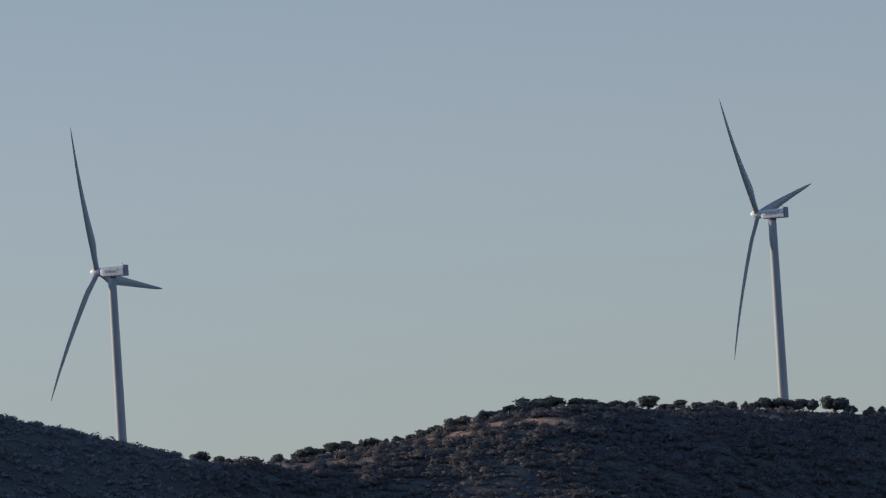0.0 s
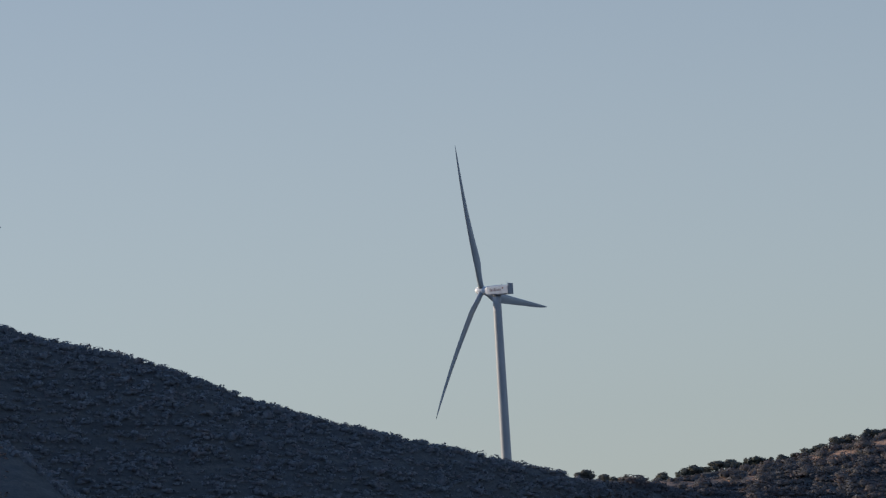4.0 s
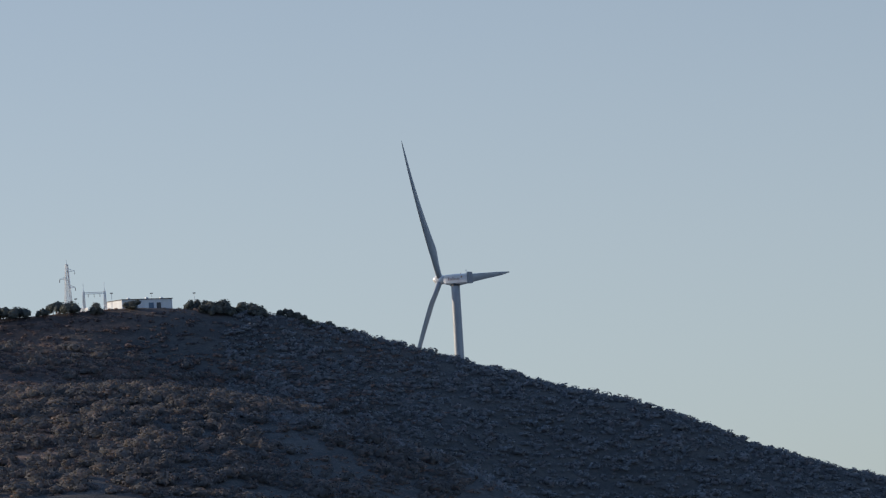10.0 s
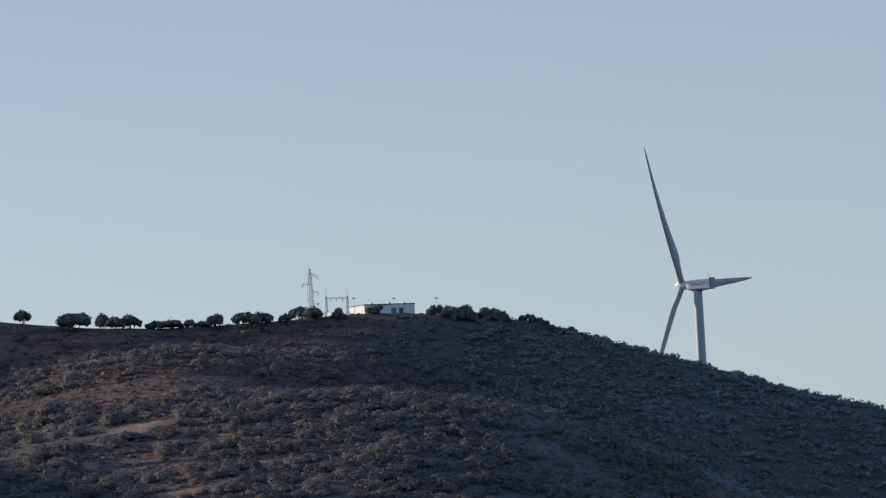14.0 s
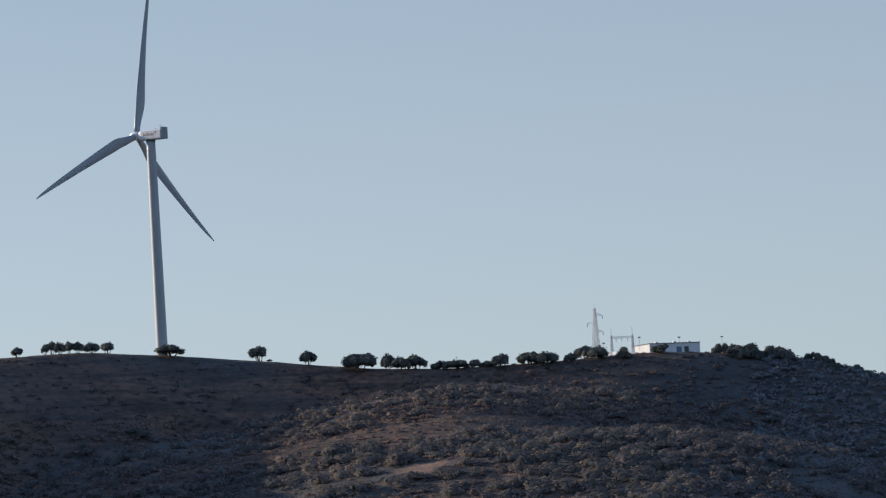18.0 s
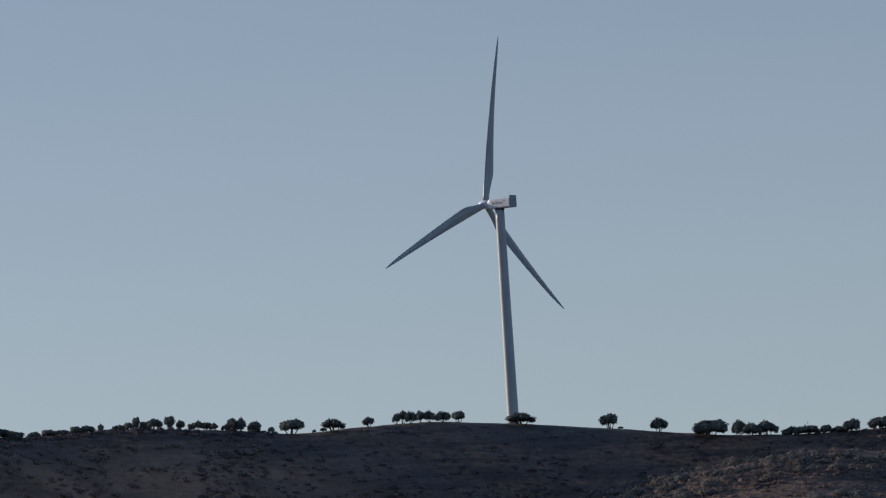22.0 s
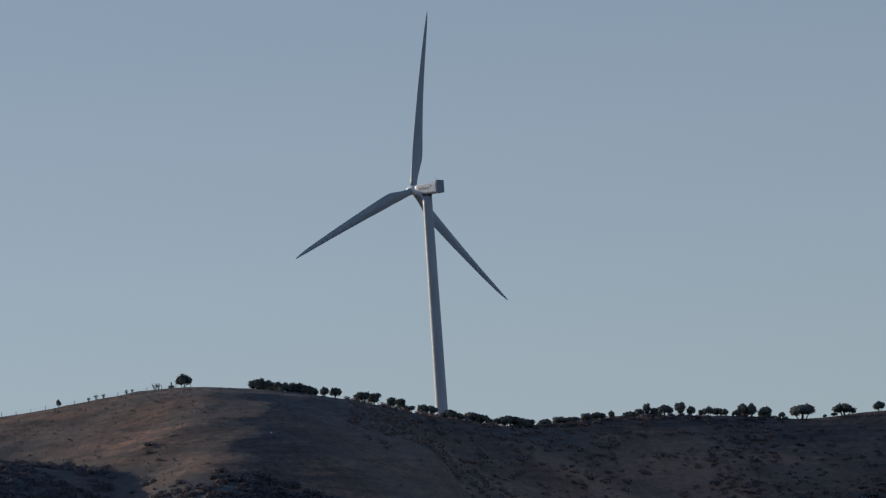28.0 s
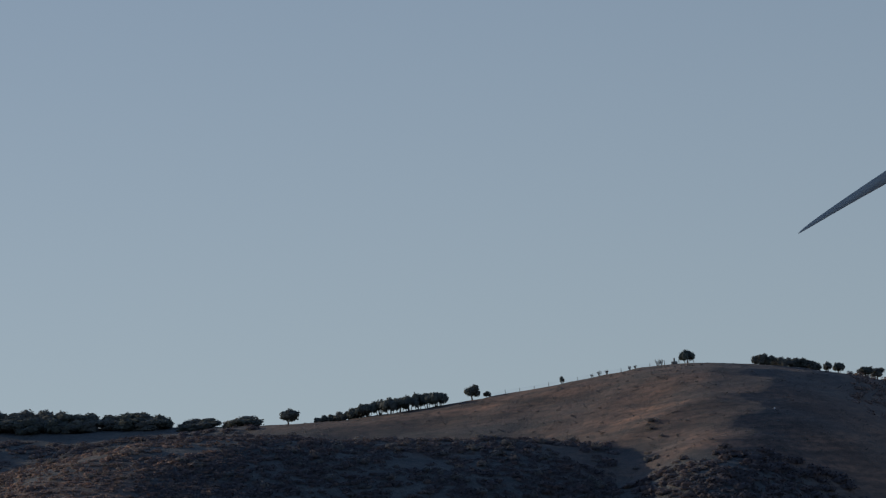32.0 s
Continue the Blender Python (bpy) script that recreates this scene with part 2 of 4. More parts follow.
CREST_MIDDLE = [(-3.5, 2820, 3.070), (-3.05, 2850, 3.084), (-2.4, 2870, 3.053), (-1.7, 2890, 2.983), (-1.2, 2910, 3.004),
                (-0.7, 2925, 3.005), (-0.13, 2935, 2.957), (0.7, 2940, 2.862), (1.55, 2940, 2.764), (2.0, 2940, 2.742),
                (2.9, 2940, 2.748), (3.5, 2940, 2.768)]
CREST_SUMMIT = [(3.9, 2940, 2.752), (4.2, 2940, 2.716), (4.77, 2940, 2.631), (5.3, 2940, 2.480), (5.9, 2940, 2.294), (6.77, 2940, 2.015),
                (7.68, 2940, 1.735), (8.2, 2940, 1.500), (9.0, 2940, 1.228), (9.67, 2950, 1.035), (10.3, 2975, 0.860)]
CREST_EAST = [(10.8, 3020, 0.708), (11.2, 3070, 0.683), (11.6, 3105, 0.728), (12.3, 3125, 0.793), (13.06, 3140, 0.923),
              (13.5, 3150, 0.950), (14.1, 3170, 0.916), (15.0, 3210, 0.850), (15.9, 3240, 0.757), (18, 3270, 0.55), (30, 3200, 0.4)]
CREST = np.array(CREST_WEST + CREST_MIDDLE + CREST_SUMMIT + CREST_EAST)
# Spurs that run down from the crest, nearer to the eye.
SPUR_MIDDLE = np.array([(-3.0, 2760, 1.7), (-1.2, 2820, 2.08), (-0.36, 2845, 2.27), (0.6, 2865, 2.44), (1.5, 2880, 2.60),
                        (2.2, 2892, 2.68), (2.8, 2892, 2.60), (3.4, 2890, 2.47), (4.2, 2885, 2.24), (5.5, 2870, 1.7)])
SPUR_LOW = np.array([(-2.5, 2700, 1.5), (-0.5, 2715, 1.80), (1.2, 2725, 2.06), (2.8, 2725, 2.16), (4.2, 2720, 2.06), (5.2, 2710, 1.80), (6.5, 2700, 1.2)])
SPUR_WEST = np.array([(-15, 2540, 2.8), (-11.6, 2520, 3.08), (-10.4, 2503, 3.195), (-9.7, 2500, 3.235), (-9.3, 2502, 3.226), (-9.0, 2505, 3.215), (-8.6, 2510, 3.195), (-8.0, 2518, 3.15),
                      (-7.6, 2524, 3.09), (-7.0, 2532, 2.97), (-6.2, 2542, 2.83), (-5.0, 2548, 2.60), (-3.5, 2540, 2.1)])

# How steeply the near sides fall, by bearing.
STEEP = np.array([(-30, 0.24, 0), (-9, 0.27, 0), (-7.4, 0.29, 0), (-6.2, 0.28, 0), (-5.4, 0.30, 0), (-4.6, 0.35, 0), (-3.8, 0.39, 0), (-3.0, 0.44, 0), (-1.8, 0.52, 0), (4, 0.525, 0), (9.8, 0.52, 0), (11.4, 0.40, 0), (13, 0.44, 0), (30, 0.44, 0)])


def smooth_line(knots, x):
    """Monotone cubic through the knots' second and third columns, at bearings x."""
    kx = knots[:, 0]
    i = np.clip(np.searchsorted(kx, x) - 1, 0, len(kx) - 2)
    h = np.diff(kx)
    u = np.clip((x - kx[i]) / h[i], 0, 1)
    out = []
    for c in (1, 2):
        ky = knots[:, c]
        d = np.diff(ky) / h
        s = np.zeros(len(kx))
        w = (h[1:] * d[:-1] + h[:-1] * d[1:]) / (h[1:] + h[:-1])
        s[1:-1] = w
        s[0], s[-1] = d[0], d[-1]
        a0, a1, m0, m1 = ky[i], ky[i + 1], s[i] * h[i], s[i + 1] * h[i]
        out.append((2 * u**3 - 3 * u**2 + 1) * a0 + (u**3 - 2 * u**2 + u) * m0 + (3 * u**2 - 2 * u**3) * a1 + (u**3 - u**2) * m1)
    return out


TABLE = np.random.RandomState(7).rand(256, 256)


def value_noise(x, y):
    xi, yi = np.floor(x).astype(int), np.floor(y).astype(int)
    fx, fy = x - xi, y - yi
    fx, fy = fx * fx * (3 - 2 * fx), fy * fy * (3 - 2 * fy)
    g = lambda i, j: TABLE[i & 255, j & 255]
    return (g(xi, yi) * (1 - fx) + g(xi + 1, yi) * fx) * (1 - fy) + (g(xi, yi + 1) * (1 - fx) + g(xi + 1, yi + 1) * fx) * fy - 0.5


def fractal(x, y, size, octaves=4):
    total, amp = 0, 1.0
    for k in range(octaves):
        total = total + amp * value_noise(x / size + 17.3 * k, y / size - 9.1 * k)
        size, amp = size / 2.03, amp * 0.5
    return total


def smooth_max(a, b_, k):
    h = np.clip(0.5 + 0.5 * (a - b_) / k, 0, 1)
    return b_ * (1 - h) + a * h + k * h * (1 - h)


def roof(x, r):
    return np.sqrt(x * x + r * r) - r


HUB_HEIGHT = 84.0
# Turbines: bearing, distance, rise of the hub above the eye, rotor turn and bearing that the rotor faces, in degrees.
TURBINES = [(15.125, 3300, 2.319, 42.7, 306.9), (10.148, 3193, 2.190, 24.5, 305.9), (6.05, 3072, 2.850, 34.0, 302.1), (-0.12, 2940, 4.612, 113.2, 306.9), (-4.488, 2776, 4.902, 112.9, 308.1)]


def polar(bearing, distance):
    return distance * math.sin(radians(bearing)), distance * math.cos(radians(bearing))


FEET = []
for tb, td, te, turn, facing in TURBINES:
    FEET.append((*polar(tb, td), EYE + td * math.tan(radians(te)) - HUB_HEIGHT))


def height(x, y):
    """Height of the ground at plan places x, y (arrays)."""
    x, y = np.asarray(x, float), np.asarray(y, float)
    d = np.hypot(x, y)
    az = np.degrees(np.arctan2(x, y))
    d0 = smooth_line(CREST, np.clip(az, -30, 30))[0]
    skew = np.interp(az, [-13, -10, -8.5, -4.6, -3.4], [0, 0.1, 0.22, 0.22, 0])
    az_true = az
    e0 = smooth_line(CREST, np.clip(az, -30, 30))[1]
    az = az + 0.55 * fractal(x + 70, y, 150, 3) * np.clip((d0 - d) / 70, 0, 1) * np.clip((d - 1500) / 800, 0, 1)
    az = az - skew * np.clip((d0 - d) / 100, 0, 2.5) * np.clip((d - 1500) / 800, 0, 1)
    dc, ec = smooth_line(CREST, np.clip(az, -30, 30))
    fade = np.clip((np.abs(az) - 30) / 60, 0, 1)
    zc = EYE + dc * np.tan(np.radians(ec)) * (1 - 0.6 * fade)
    slope = smooth_line(STEEP, np.clip(az, -30, 30))[0] + 0.02 * np.sin(az * 2.1)
    run = dc - d
    az = az_true
    near = np.clip(run / 40, 0, 1) * np.clip((d - 900) / 600, 0, 1)
    drop = np.where(run > 0, slope * roof(run, np.interp(az, [-6, -3, 10.5, 12], [26, 12, 12, 46])), 0.17 * roof(run, 45))
    z = zc - drop
    z = np.where(d < d0, np.minimum(z, EYE + d * np.tan(np.radians(e0)) - 0.10 * roof(d0 - d, 20)), z)
    for knots, front, back, lo, hi in ((SPUR_MIDDLE, 0.24, 0.30, -3, 5.5), (SPUR_LOW, 0.24, 0.2, -2.5, 6.5), (SPUR_WEST, np.interp(az, [-11.4, -9.0], [0.18, 0.44]), 0.16, -15, -3.5)):
        ds, es = smooth_line(knots, np.clip(az, lo, hi))
        zs = ds * np.tan(np.radians(es)) - 40 * np.clip(np.maximum(lo - az, az - hi), 0, 3)
        r2 = ds - d
        zs = zs - np.where(r2 > 0, front * roof(r2, 50), back * roof(r2, 35))
        z = smooth_max(z, zs, 4.0)
    z = z + near * (fractal(x, y, 90, 3) * 5.5 + fractal(x + 300, y, 22, 3) * 1.6)
    z = z + fractal(x, y + 500, 6, 2) * 0.35 * np.clip((d - 900) / 600, 0, 1)
    floor_z = -14 * np.clip((d - 200) / 900, 0, 1) + 6 * np.sin(d / 700) * np.clip((d - 60) / 300, 0, 1) + fractal(x, y, 260, 3) * 6 * np.clip((d - 30) / 300, 0, 1)
    z = smooth_max(z, floor_z, 12.0)
    for fx, fy, fz in FEET:
        q = np.exp(-((x - fx)**2 + (y - fy)**2) / 14.0**2)
        z = z * (1 - q) + np.minimum(z, fz) * q
    calm = np.clip(1 - d / 30, 0, 1)
    return z * (1 - calm)


def crest_distance(bearing):
    return float(smooth_line(CREST, np.array([bearing]))[0][0])


# Bare grassy clearings: bearing, metres before the crest, half width, half depth.
CLEARINGS = [(13.27, 39, 14, 6), (12.98, 31, 7, 6), (12.66, 32, 6, 7), (12.43, 23, 4, 6), (11.31, 20, 5, 9), (11.50, 33, 4, 10), (11.72, 36, 5, 8), (11.95, 46, 6, 5), (15.03, 33, 6, 4),
             (1.73, 277, 10, 10), (1.45, 296, 3, 5), (1.41, 322, 3, 6), (2.88, 355, 10, 5), (2.15, 403, 10, 7), (1.45, 100, 12, 6)]


def clearing(x, y):
    """1 inside the clearings, 0 outside."""
    d, az = np.hypot(x, y), np.degrees(np.arctan2(x, y))
    out = np.zeros_like(d)
    wob = 0.5 * fractal(x, y, 12, 2)
    for bb, before, wide, deep in CLEARINGS:
        c = crest_distance(bb) - before
        q = ((np.radians(az - bb) * c) / wide)**2 + ((d - c) / deep)**2
        out = np.maximum(out, np.clip((1.15 + wob - q) * 3, 0, 1))
    return out


def cover_shade(x, y):
    """How far evergreen growth covers the ground, 0 to 1: thick on the summit hill's far side and the east hill, thin
    on the knoll. Shade on the west spur is painted in as growth.
    """
    az = np.degrees(np.arctan2(x, y))
    # growth on the knoll is raised to dim its sunlit ground
    base = np.interp(az, [-9.6, -8.6, -5.2, -4.4, -2.5, -1.0, 1.0, 3.5, 4.6, 10.5, 12, 17], [0.9, 0.38, 0.34, 0.45, 0.42, 0.5, 0.5, 0.8, 1.5, 1.5, 1.3, 1.4])
    far = np.hypot(x, y)
    base = 0.35 + (base - 0.35) * np.clip((far - 1200) / 900, 0, 1)
    run = smooth_line(CREST, np.clip(az, -30, 30))[0] - far
    base = base - 0.9 * np.clip(1 - run / 75, 0, 1) * np.interp(az, [0.5, 2.5, 5.0, 6.2], [0, 1, 1, 0])
    base = base + 0.1 * np.clip((run - 130) / 80, 0, 1) * np.interp(az, [-3, -1.5, 5], [0, 1, 1])
    base = base - 0.35 * np.interp(az, [0.2, 1.2, 3.2, 4.2], [0, 1, 1, 0]) * np.clip((run - 60) / 40, 0, 1)
    # shade on the west spur, put into the colour as full growth
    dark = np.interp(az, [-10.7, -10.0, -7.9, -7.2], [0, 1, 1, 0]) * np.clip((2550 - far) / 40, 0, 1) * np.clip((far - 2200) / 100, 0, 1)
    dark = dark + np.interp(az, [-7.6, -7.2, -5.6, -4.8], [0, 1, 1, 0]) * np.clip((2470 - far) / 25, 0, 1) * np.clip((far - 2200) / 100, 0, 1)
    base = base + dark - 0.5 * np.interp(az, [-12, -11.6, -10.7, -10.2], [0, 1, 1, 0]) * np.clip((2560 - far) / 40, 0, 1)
    base = base - 0.4 * np.interp(az, [-4.2, -3.6, -1.6, -1.0], [0, 1, 1, 0]) * np.clip((run - 35) / 30, 0, 1)
    return np.clip(base + 1.1 * fractal(x, y, 60, 4), 0, 1) * (1 - 0.8 * clearing(x, y))


def lit_dry_grass(x, y):
    """Share of pale dry grass: the clearings, paled to look sunlit, and thin stripes that lighten the saddle's shaded
    slope.
    """
    az, far = np.degrees(np.arctan2(x, y)), np.hypot(x, y)
    run = smooth_line(CREST, np.clip(az, -30, 30))[0] - far
    # stripes over the saddle lift the tone of its shaded ground
    saddle = np.interp(az, [-5.8, -5.0, -4.2, -3.6, -2.6, -1.6, -0.8], [0, 0.14, 0.23, 0.46, 0.38, 0.16, 0]) * np.clip((run - 20) / 40, 0, 1) * np.clip((far - 2200) / 100, 0, 1)
    saddle = saddle * np.clip(1 + 1.1 * fractal(x, y * 2.5, 45, 3), 0.2, 1.8)
    return np.maximum(clearing(x, y) * np.where(az > 8.6, 1.0, 0.45), saddle)


def build_ground():
    fine = np.arange(-13.2, 17.6, 0.05)
    wide = np.concatenate([np.linspace(-180, -40, 36), np.linspace(-38, -13.6, 60)])
    wide2 = np.concatenate([np.linspace(18, 40, 50), np.linspace(43, 176, 34)])
    az = np.concatenate([wide, fine, wide2])
    rad = np.concatenate([[2, 6, 12, 25, 50, 100, 200, 350, 500, 700, 900, 1100, 1300, 1500, 1700, 1850, 2000, 2100, 2180], np.arange(2240, 2400, 12),
                          np.arange(2400, 3330, 4.8), np.arange(3335, 3600, 20), np.geomspace(3620, 30000, 22)])
    a, r = np.meshgrid(np.radians(az), rad, indexing="ij")
    x, y = r * np.sin(a), r * np.cos(a)
    z = height(x, y)
    n, m = a.shape
    v = np.stack([x, y, z], -1).reshape(-1, 3)
    idx = np.arange(n * m).reshape(n, m)
    nxt = np.roll(idx, -1, axis=0)
    f = np.stack([idx[:, :-1], idx[:, 1:], nxt[:, 1:], nxt[:, :-1]], -1).reshape(-1, 4)
    v = np.vstack([v, [[0, 0, 0]]])
    tri = np.stack([np.full(n, n * m), idx[:, 0], nxt[:, 0]], -1)
    me = bpy.data.meshes.new("ground")
    me.vertices.add(len(v))
    me.vertices.foreach_set("co", v.ravel())
    loops = np.concatenate([f.ravel(), tri.ravel()])
    me.loops.add(len(loops))
    me.loops.foreach_set("vertex_index", loops)
    starts = np.concatenate([np.arange(len(f)) * 4, len(f) * 4 + np.arange(n) * 3])
    me.polygons.add(len(starts))
    me.polygons.foreach_set("loop_start", starts)
    me.update(calc_edges=True)
    me.validate()
    me.shade_smooth()
    x, y = v[:, 0], v[:, 1]
    att = me.attributes.new("cover_shade", 'FLOAT', 'POINT')
    att.data.foreach_set("value", cover_shade(x, y).astype(np.float32))
    att = me.attributes.new("lit_straw", 'FLOAT', 'POINT')
    att.data.foreach_set("value", lit_dry_grass(x, y).astype(np.float32))
    me.materials.append(M_GROUND)
    return tagged(new("ground", me), "dry brown grassy hills with bare earth patches", "ground", kind="structure")


build_ground()


def on_ground(bearing, distance, lift=0.0):
    x, y = polar(bearing, distance)
    return Vector((x, y, float(height(np.array([x]), np.array([y]))[0]) + lift))


# ---- wind turbines ----
ROTOR_BEARING = 307.0
OVERHANG, ROTOR_TILT, BLADE = 6.8, 5.5, 64.9


def tower_mesh():
    bm = bmesh.new()
    rings = []
    for k in range(22):
        u = k / 21
        z = -4 + u * (HUB_HEIGHT - 2.0 + 4)
        r = 2.25 - 0.52 * max(0, u)**1.15
        rings.append([bm.verts.new((r * math.cos(2 * math.pi * i / 48), r * math.sin(2 * math.pi * i / 48), z)) for i in range(48)])
    for a, c in zip(rings, rings[1:]):
        for i in range(48):
            bm.faces.new((a[i], a[(i + 1) % 48], c[(i + 1) % 48], c[i]))
    bm.faces.new(rings[-1])
    bm.faces.new(list(reversed(rings[0])))
    return bm


def flange_mesh(z, r):
    bm = bmesh.new()
    bmesh.ops.create_cone(bm, cap_ends=True, segments=48, radius1=r, radius2=r, depth=0.22, matrix=Matrix.Translation((0, 0, z)))
    return bm


def blade_mesh():
    """Blade along +z, chord along x, thickness along y; the rotor looks along -y; blades cone towards -y and bow back towards +y."""
    bm = bmesh.new()
    rings, n = [], 20
    for k in range(34):
        u = k / 33
        r = 1.2 + u * (BLADE - 0.0)
        if u < 0.2:
            q = u / 0.2
            q = q * q * (3 - 2 * q)
            chord, thick = 2.5 + (4.9 - 2.5) * q, 2.4 + (1.2 - 2.4) * q
        else:
            q = (u - 0.2) / 0.8
            chord = 3.62 * (1 - q)**1.2 + 1.0 * (1 - q**12) + 0.28
            thick = chord * (0.265 - 0.11 * q)
        twist = radians(13 * (1 - u)**2 - 1)
        bow = -4.2 * u + 3.4 * u**2.1
        lead = -0.25 * chord * min(1, u / 0.15)
        ring = []
        for i in range(n):
            a = 2 * math.pi * i / n
            cx = 0.5 * chord * math.cos(a)
            sharp = 1 - 0.75 * min(1, u / 0.2) * max(0, math.cos(a))
            cy = 0.5 * thick * math.sin(a) * sharp
            cx -= lead
            x = cx * math.cos(twist) - cy * math.sin(twist)
            y = cx * math.sin(twist) + cy * math.cos(twist)
            ring.append(bm.verts.new((-x, y + bow, r)))
        rings.append(ring)
    for a, c in zip(rings, rings[1:]):
        for i in range(n):
            bm.faces.new((a[i], a[(i + 1) % n], c[(i + 1) % n], c[i]))
    bm.faces.new(rings[-1])
    bm.faces.new(list(reversed(rings[0])))
    bmesh.ops.recalc_face_normals(bm, faces=bm.faces[:])
    return bm


def spinner_mesh():
    bm = bmesh.new()
    rings = []
    prof = [(-3.1, 0.05), (-3.0, 0.5), (-2.6, 1.0), (-1.9, 1.45), (-0.9, 1.75), (0.3, 1.85), (1.4, 1.8), (1.9, 1.55)]
    for y, r in prof:
        rings.append([bm.verts.new((r * math.cos(2 * math.pi * i / 28), y, r * math.sin(2 * math.pi * i / 28))) for i in range(28)])
    for a, c in zip(rings, rings[1:]):
        for i in range(28):
            bm.faces.new((a[i], a[(i + 1) % 28], c[(i + 1) % 28], c[i]))
    bm.faces.new(rings[0])
    bm.faces.new(rings[-1])
    bmesh.ops.recalc_face_normals(bm, faces=bm.faces[:])
    return bm


def nacelle_mesh():
    """Nacelle housing: nose rounded towards the hub, long flat sides."""
    bm = bmesh.new()
    rings = []
    prof = [(-4.9, 1.35, 1.35), (-4.3, 1.7, 1.72), (-3.3, 1.92, 1.95), (-1.5, 2.0, 2.0), (6.2, 2.0, 2.0)]
    n = 24
    for y, w, h in prof:
        ring = []
        for i in range(n):
            a = 2 * math.pi * (i + 0.5) / n
            c, s = math.cos(a), math.sin(a)
            k = 9.0 if y > -4 else 4.0
            q = (abs(c)**k + abs(s)**k)**(-1 / k)
            ring.append(bm.verts.new((w * c * q, y, h * s * q)))
        rings.append(ring)
    for a, c in zip(rings, rings[1:]):
        for i in range(n):
            bm.faces.new((a[i], a[(i + 1) % n], c[(i + 1) % n], c[i]))
    bm.faces.new(rings[0])
    bm.faces.new(rings[-1])
    bmesh.ops.recalc_face_normals(bm, faces=bm.faces[:])
    return bm


def build_turbine():
    root = thing("wind_turbine", Matrix(), "white three-bladed wind turbine on a tapered steel tower", "wind turbine", "turbines along the ridge")
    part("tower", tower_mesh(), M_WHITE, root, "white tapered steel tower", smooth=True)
    for z in (21.0, 46.0):
        u = (z + 4) / (HUB_HEIGHT + 2)
        part("tower_flange", flange_mesh(z, 2.265 - 0.52 * u**1.15), M_WHITE, root)
    bm = bmesh.new()
    bmesh.ops.create_cone(bm, cap_ends=True, segments=40, radius1=1.85, radius2=1.85, depth=0.9, matrix=Matrix.Translation((0, 0, HUB_HEIGHT - 2.15)))
    part("yaw_bearing", bm, M_DARK, root, "dark ring under the nacelle")
    turned = pose(0, 0, HUB_HEIGHT, 0, 0, -ROTOR_BEARING + 180)
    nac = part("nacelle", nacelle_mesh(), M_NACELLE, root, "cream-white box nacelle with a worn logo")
    nac.matrix_basis = turned
    bm = bmesh.new()
    box(bm, (3.8, 0.8, 4.6), Matrix.Translation((0, 6.6, 0.32)), 0.12)
    part("rear_cooler", bm, M_REAR, nac, "dark grey cooler at the rear")
    bm = bmesh.new()
    rod(bm, (0.9, 5.6, 1.9), (0.9, 5.6, 3.7), 0.07)
    rod(bm, (0.9, 5.2, 3.2), (0.9, 6.0, 3.2), 0.05)
    part("wind_vane_mast", bm, M_STEEL, nac, "thin steel instrument mast")
    bm = bmesh.new()
    rod(bm, (-0.9, 2.2, 1.9), (-0.9, 2.2, 2.5), 0.16, 10)
    part("beacon", bm, M_DARK, nac)
    bm = bmesh.new()
    box(bm, (2.2, 3.0, 0.12), Matrix.Translation((0, 0.5, 2.03)), 0.04)
    part("roof_hatch", bm, M_NACELLE, nac)
    # writing on both sides, as plain bars
    for side in (-1, 1):
        for k in range(8):
            bm = bmesh.new()
            tall = 1.25 if k in (0, 3) else 0.85
            box(bm, (0.03, 0.42, tall), Matrix.Translation((side * 2.012, -1.9 + 0.66 * k, 0.05 + (tall - 0.85) / 2)))
            part("logo_bar", bm, M_LOGO_DARK, nac)
        bm = bmesh.new()
        box(bm, (0.03, 0.75, 0.5), Matrix.Translation((side * 2.012, 3.9, 0.75)) @ pose(0, 0, 0, 40))
        part("logo_mark", bm, M_LOGO, nac, "small rust-orange mark")
    rotor = turned @ pose(0, -OVERHANG, 0.35, -ROTOR_TILT)
    hub = part("hub", spinner_mesh(), M_NACELLE, root, "rounded white hub cone", smooth=True)
    hub.matrix_basis = rotor
    return root, rotor


TURBINE, ROTOR = build_turbine()
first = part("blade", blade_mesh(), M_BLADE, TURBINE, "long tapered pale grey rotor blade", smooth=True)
BLADE_MESH = first.data
bpy.data.objects.remove(first)
for k, ((tb, td, te, turn, facing), foot) in enumerate(zip(TURBINES, FEET)):
    stand = Matrix.Translation(foot) @ pose(0, 0, 0, 0, 0, ROTOR_BEARING - facing)
    t_ob = TURBINE if k == 4 else copy_thing(TURBINE, stand)
    if k == 4:
        t_ob.matrix_basis = stand
for t_ob in [o for o in scene.objects if o.name.startswith("wind_turbine")]:
    k = min(range(5), key=lambda i: (Vector(FEET[i]) - t_ob.matrix_basis.translation).length)
    for j in range(3):
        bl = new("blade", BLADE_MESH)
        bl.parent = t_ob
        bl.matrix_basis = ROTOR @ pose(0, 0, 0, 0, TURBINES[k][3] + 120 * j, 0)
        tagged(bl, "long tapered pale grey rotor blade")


# ---- substation on the summit ----
def spot(bearing, distance, lift=0.0):
    return Matrix.Translation(on_ground(bearing, distance, lift)) @ pose(0, 0, 0, 0, 0, -bearing)


def level(bearing, distance, rise):
    """A place at a bearing and distance, as high as the given rise above the eye."""
    x, y = polar(bearing, distance)
    return Vector((x, y, EYE + distance * math.tan(radians(rise))))


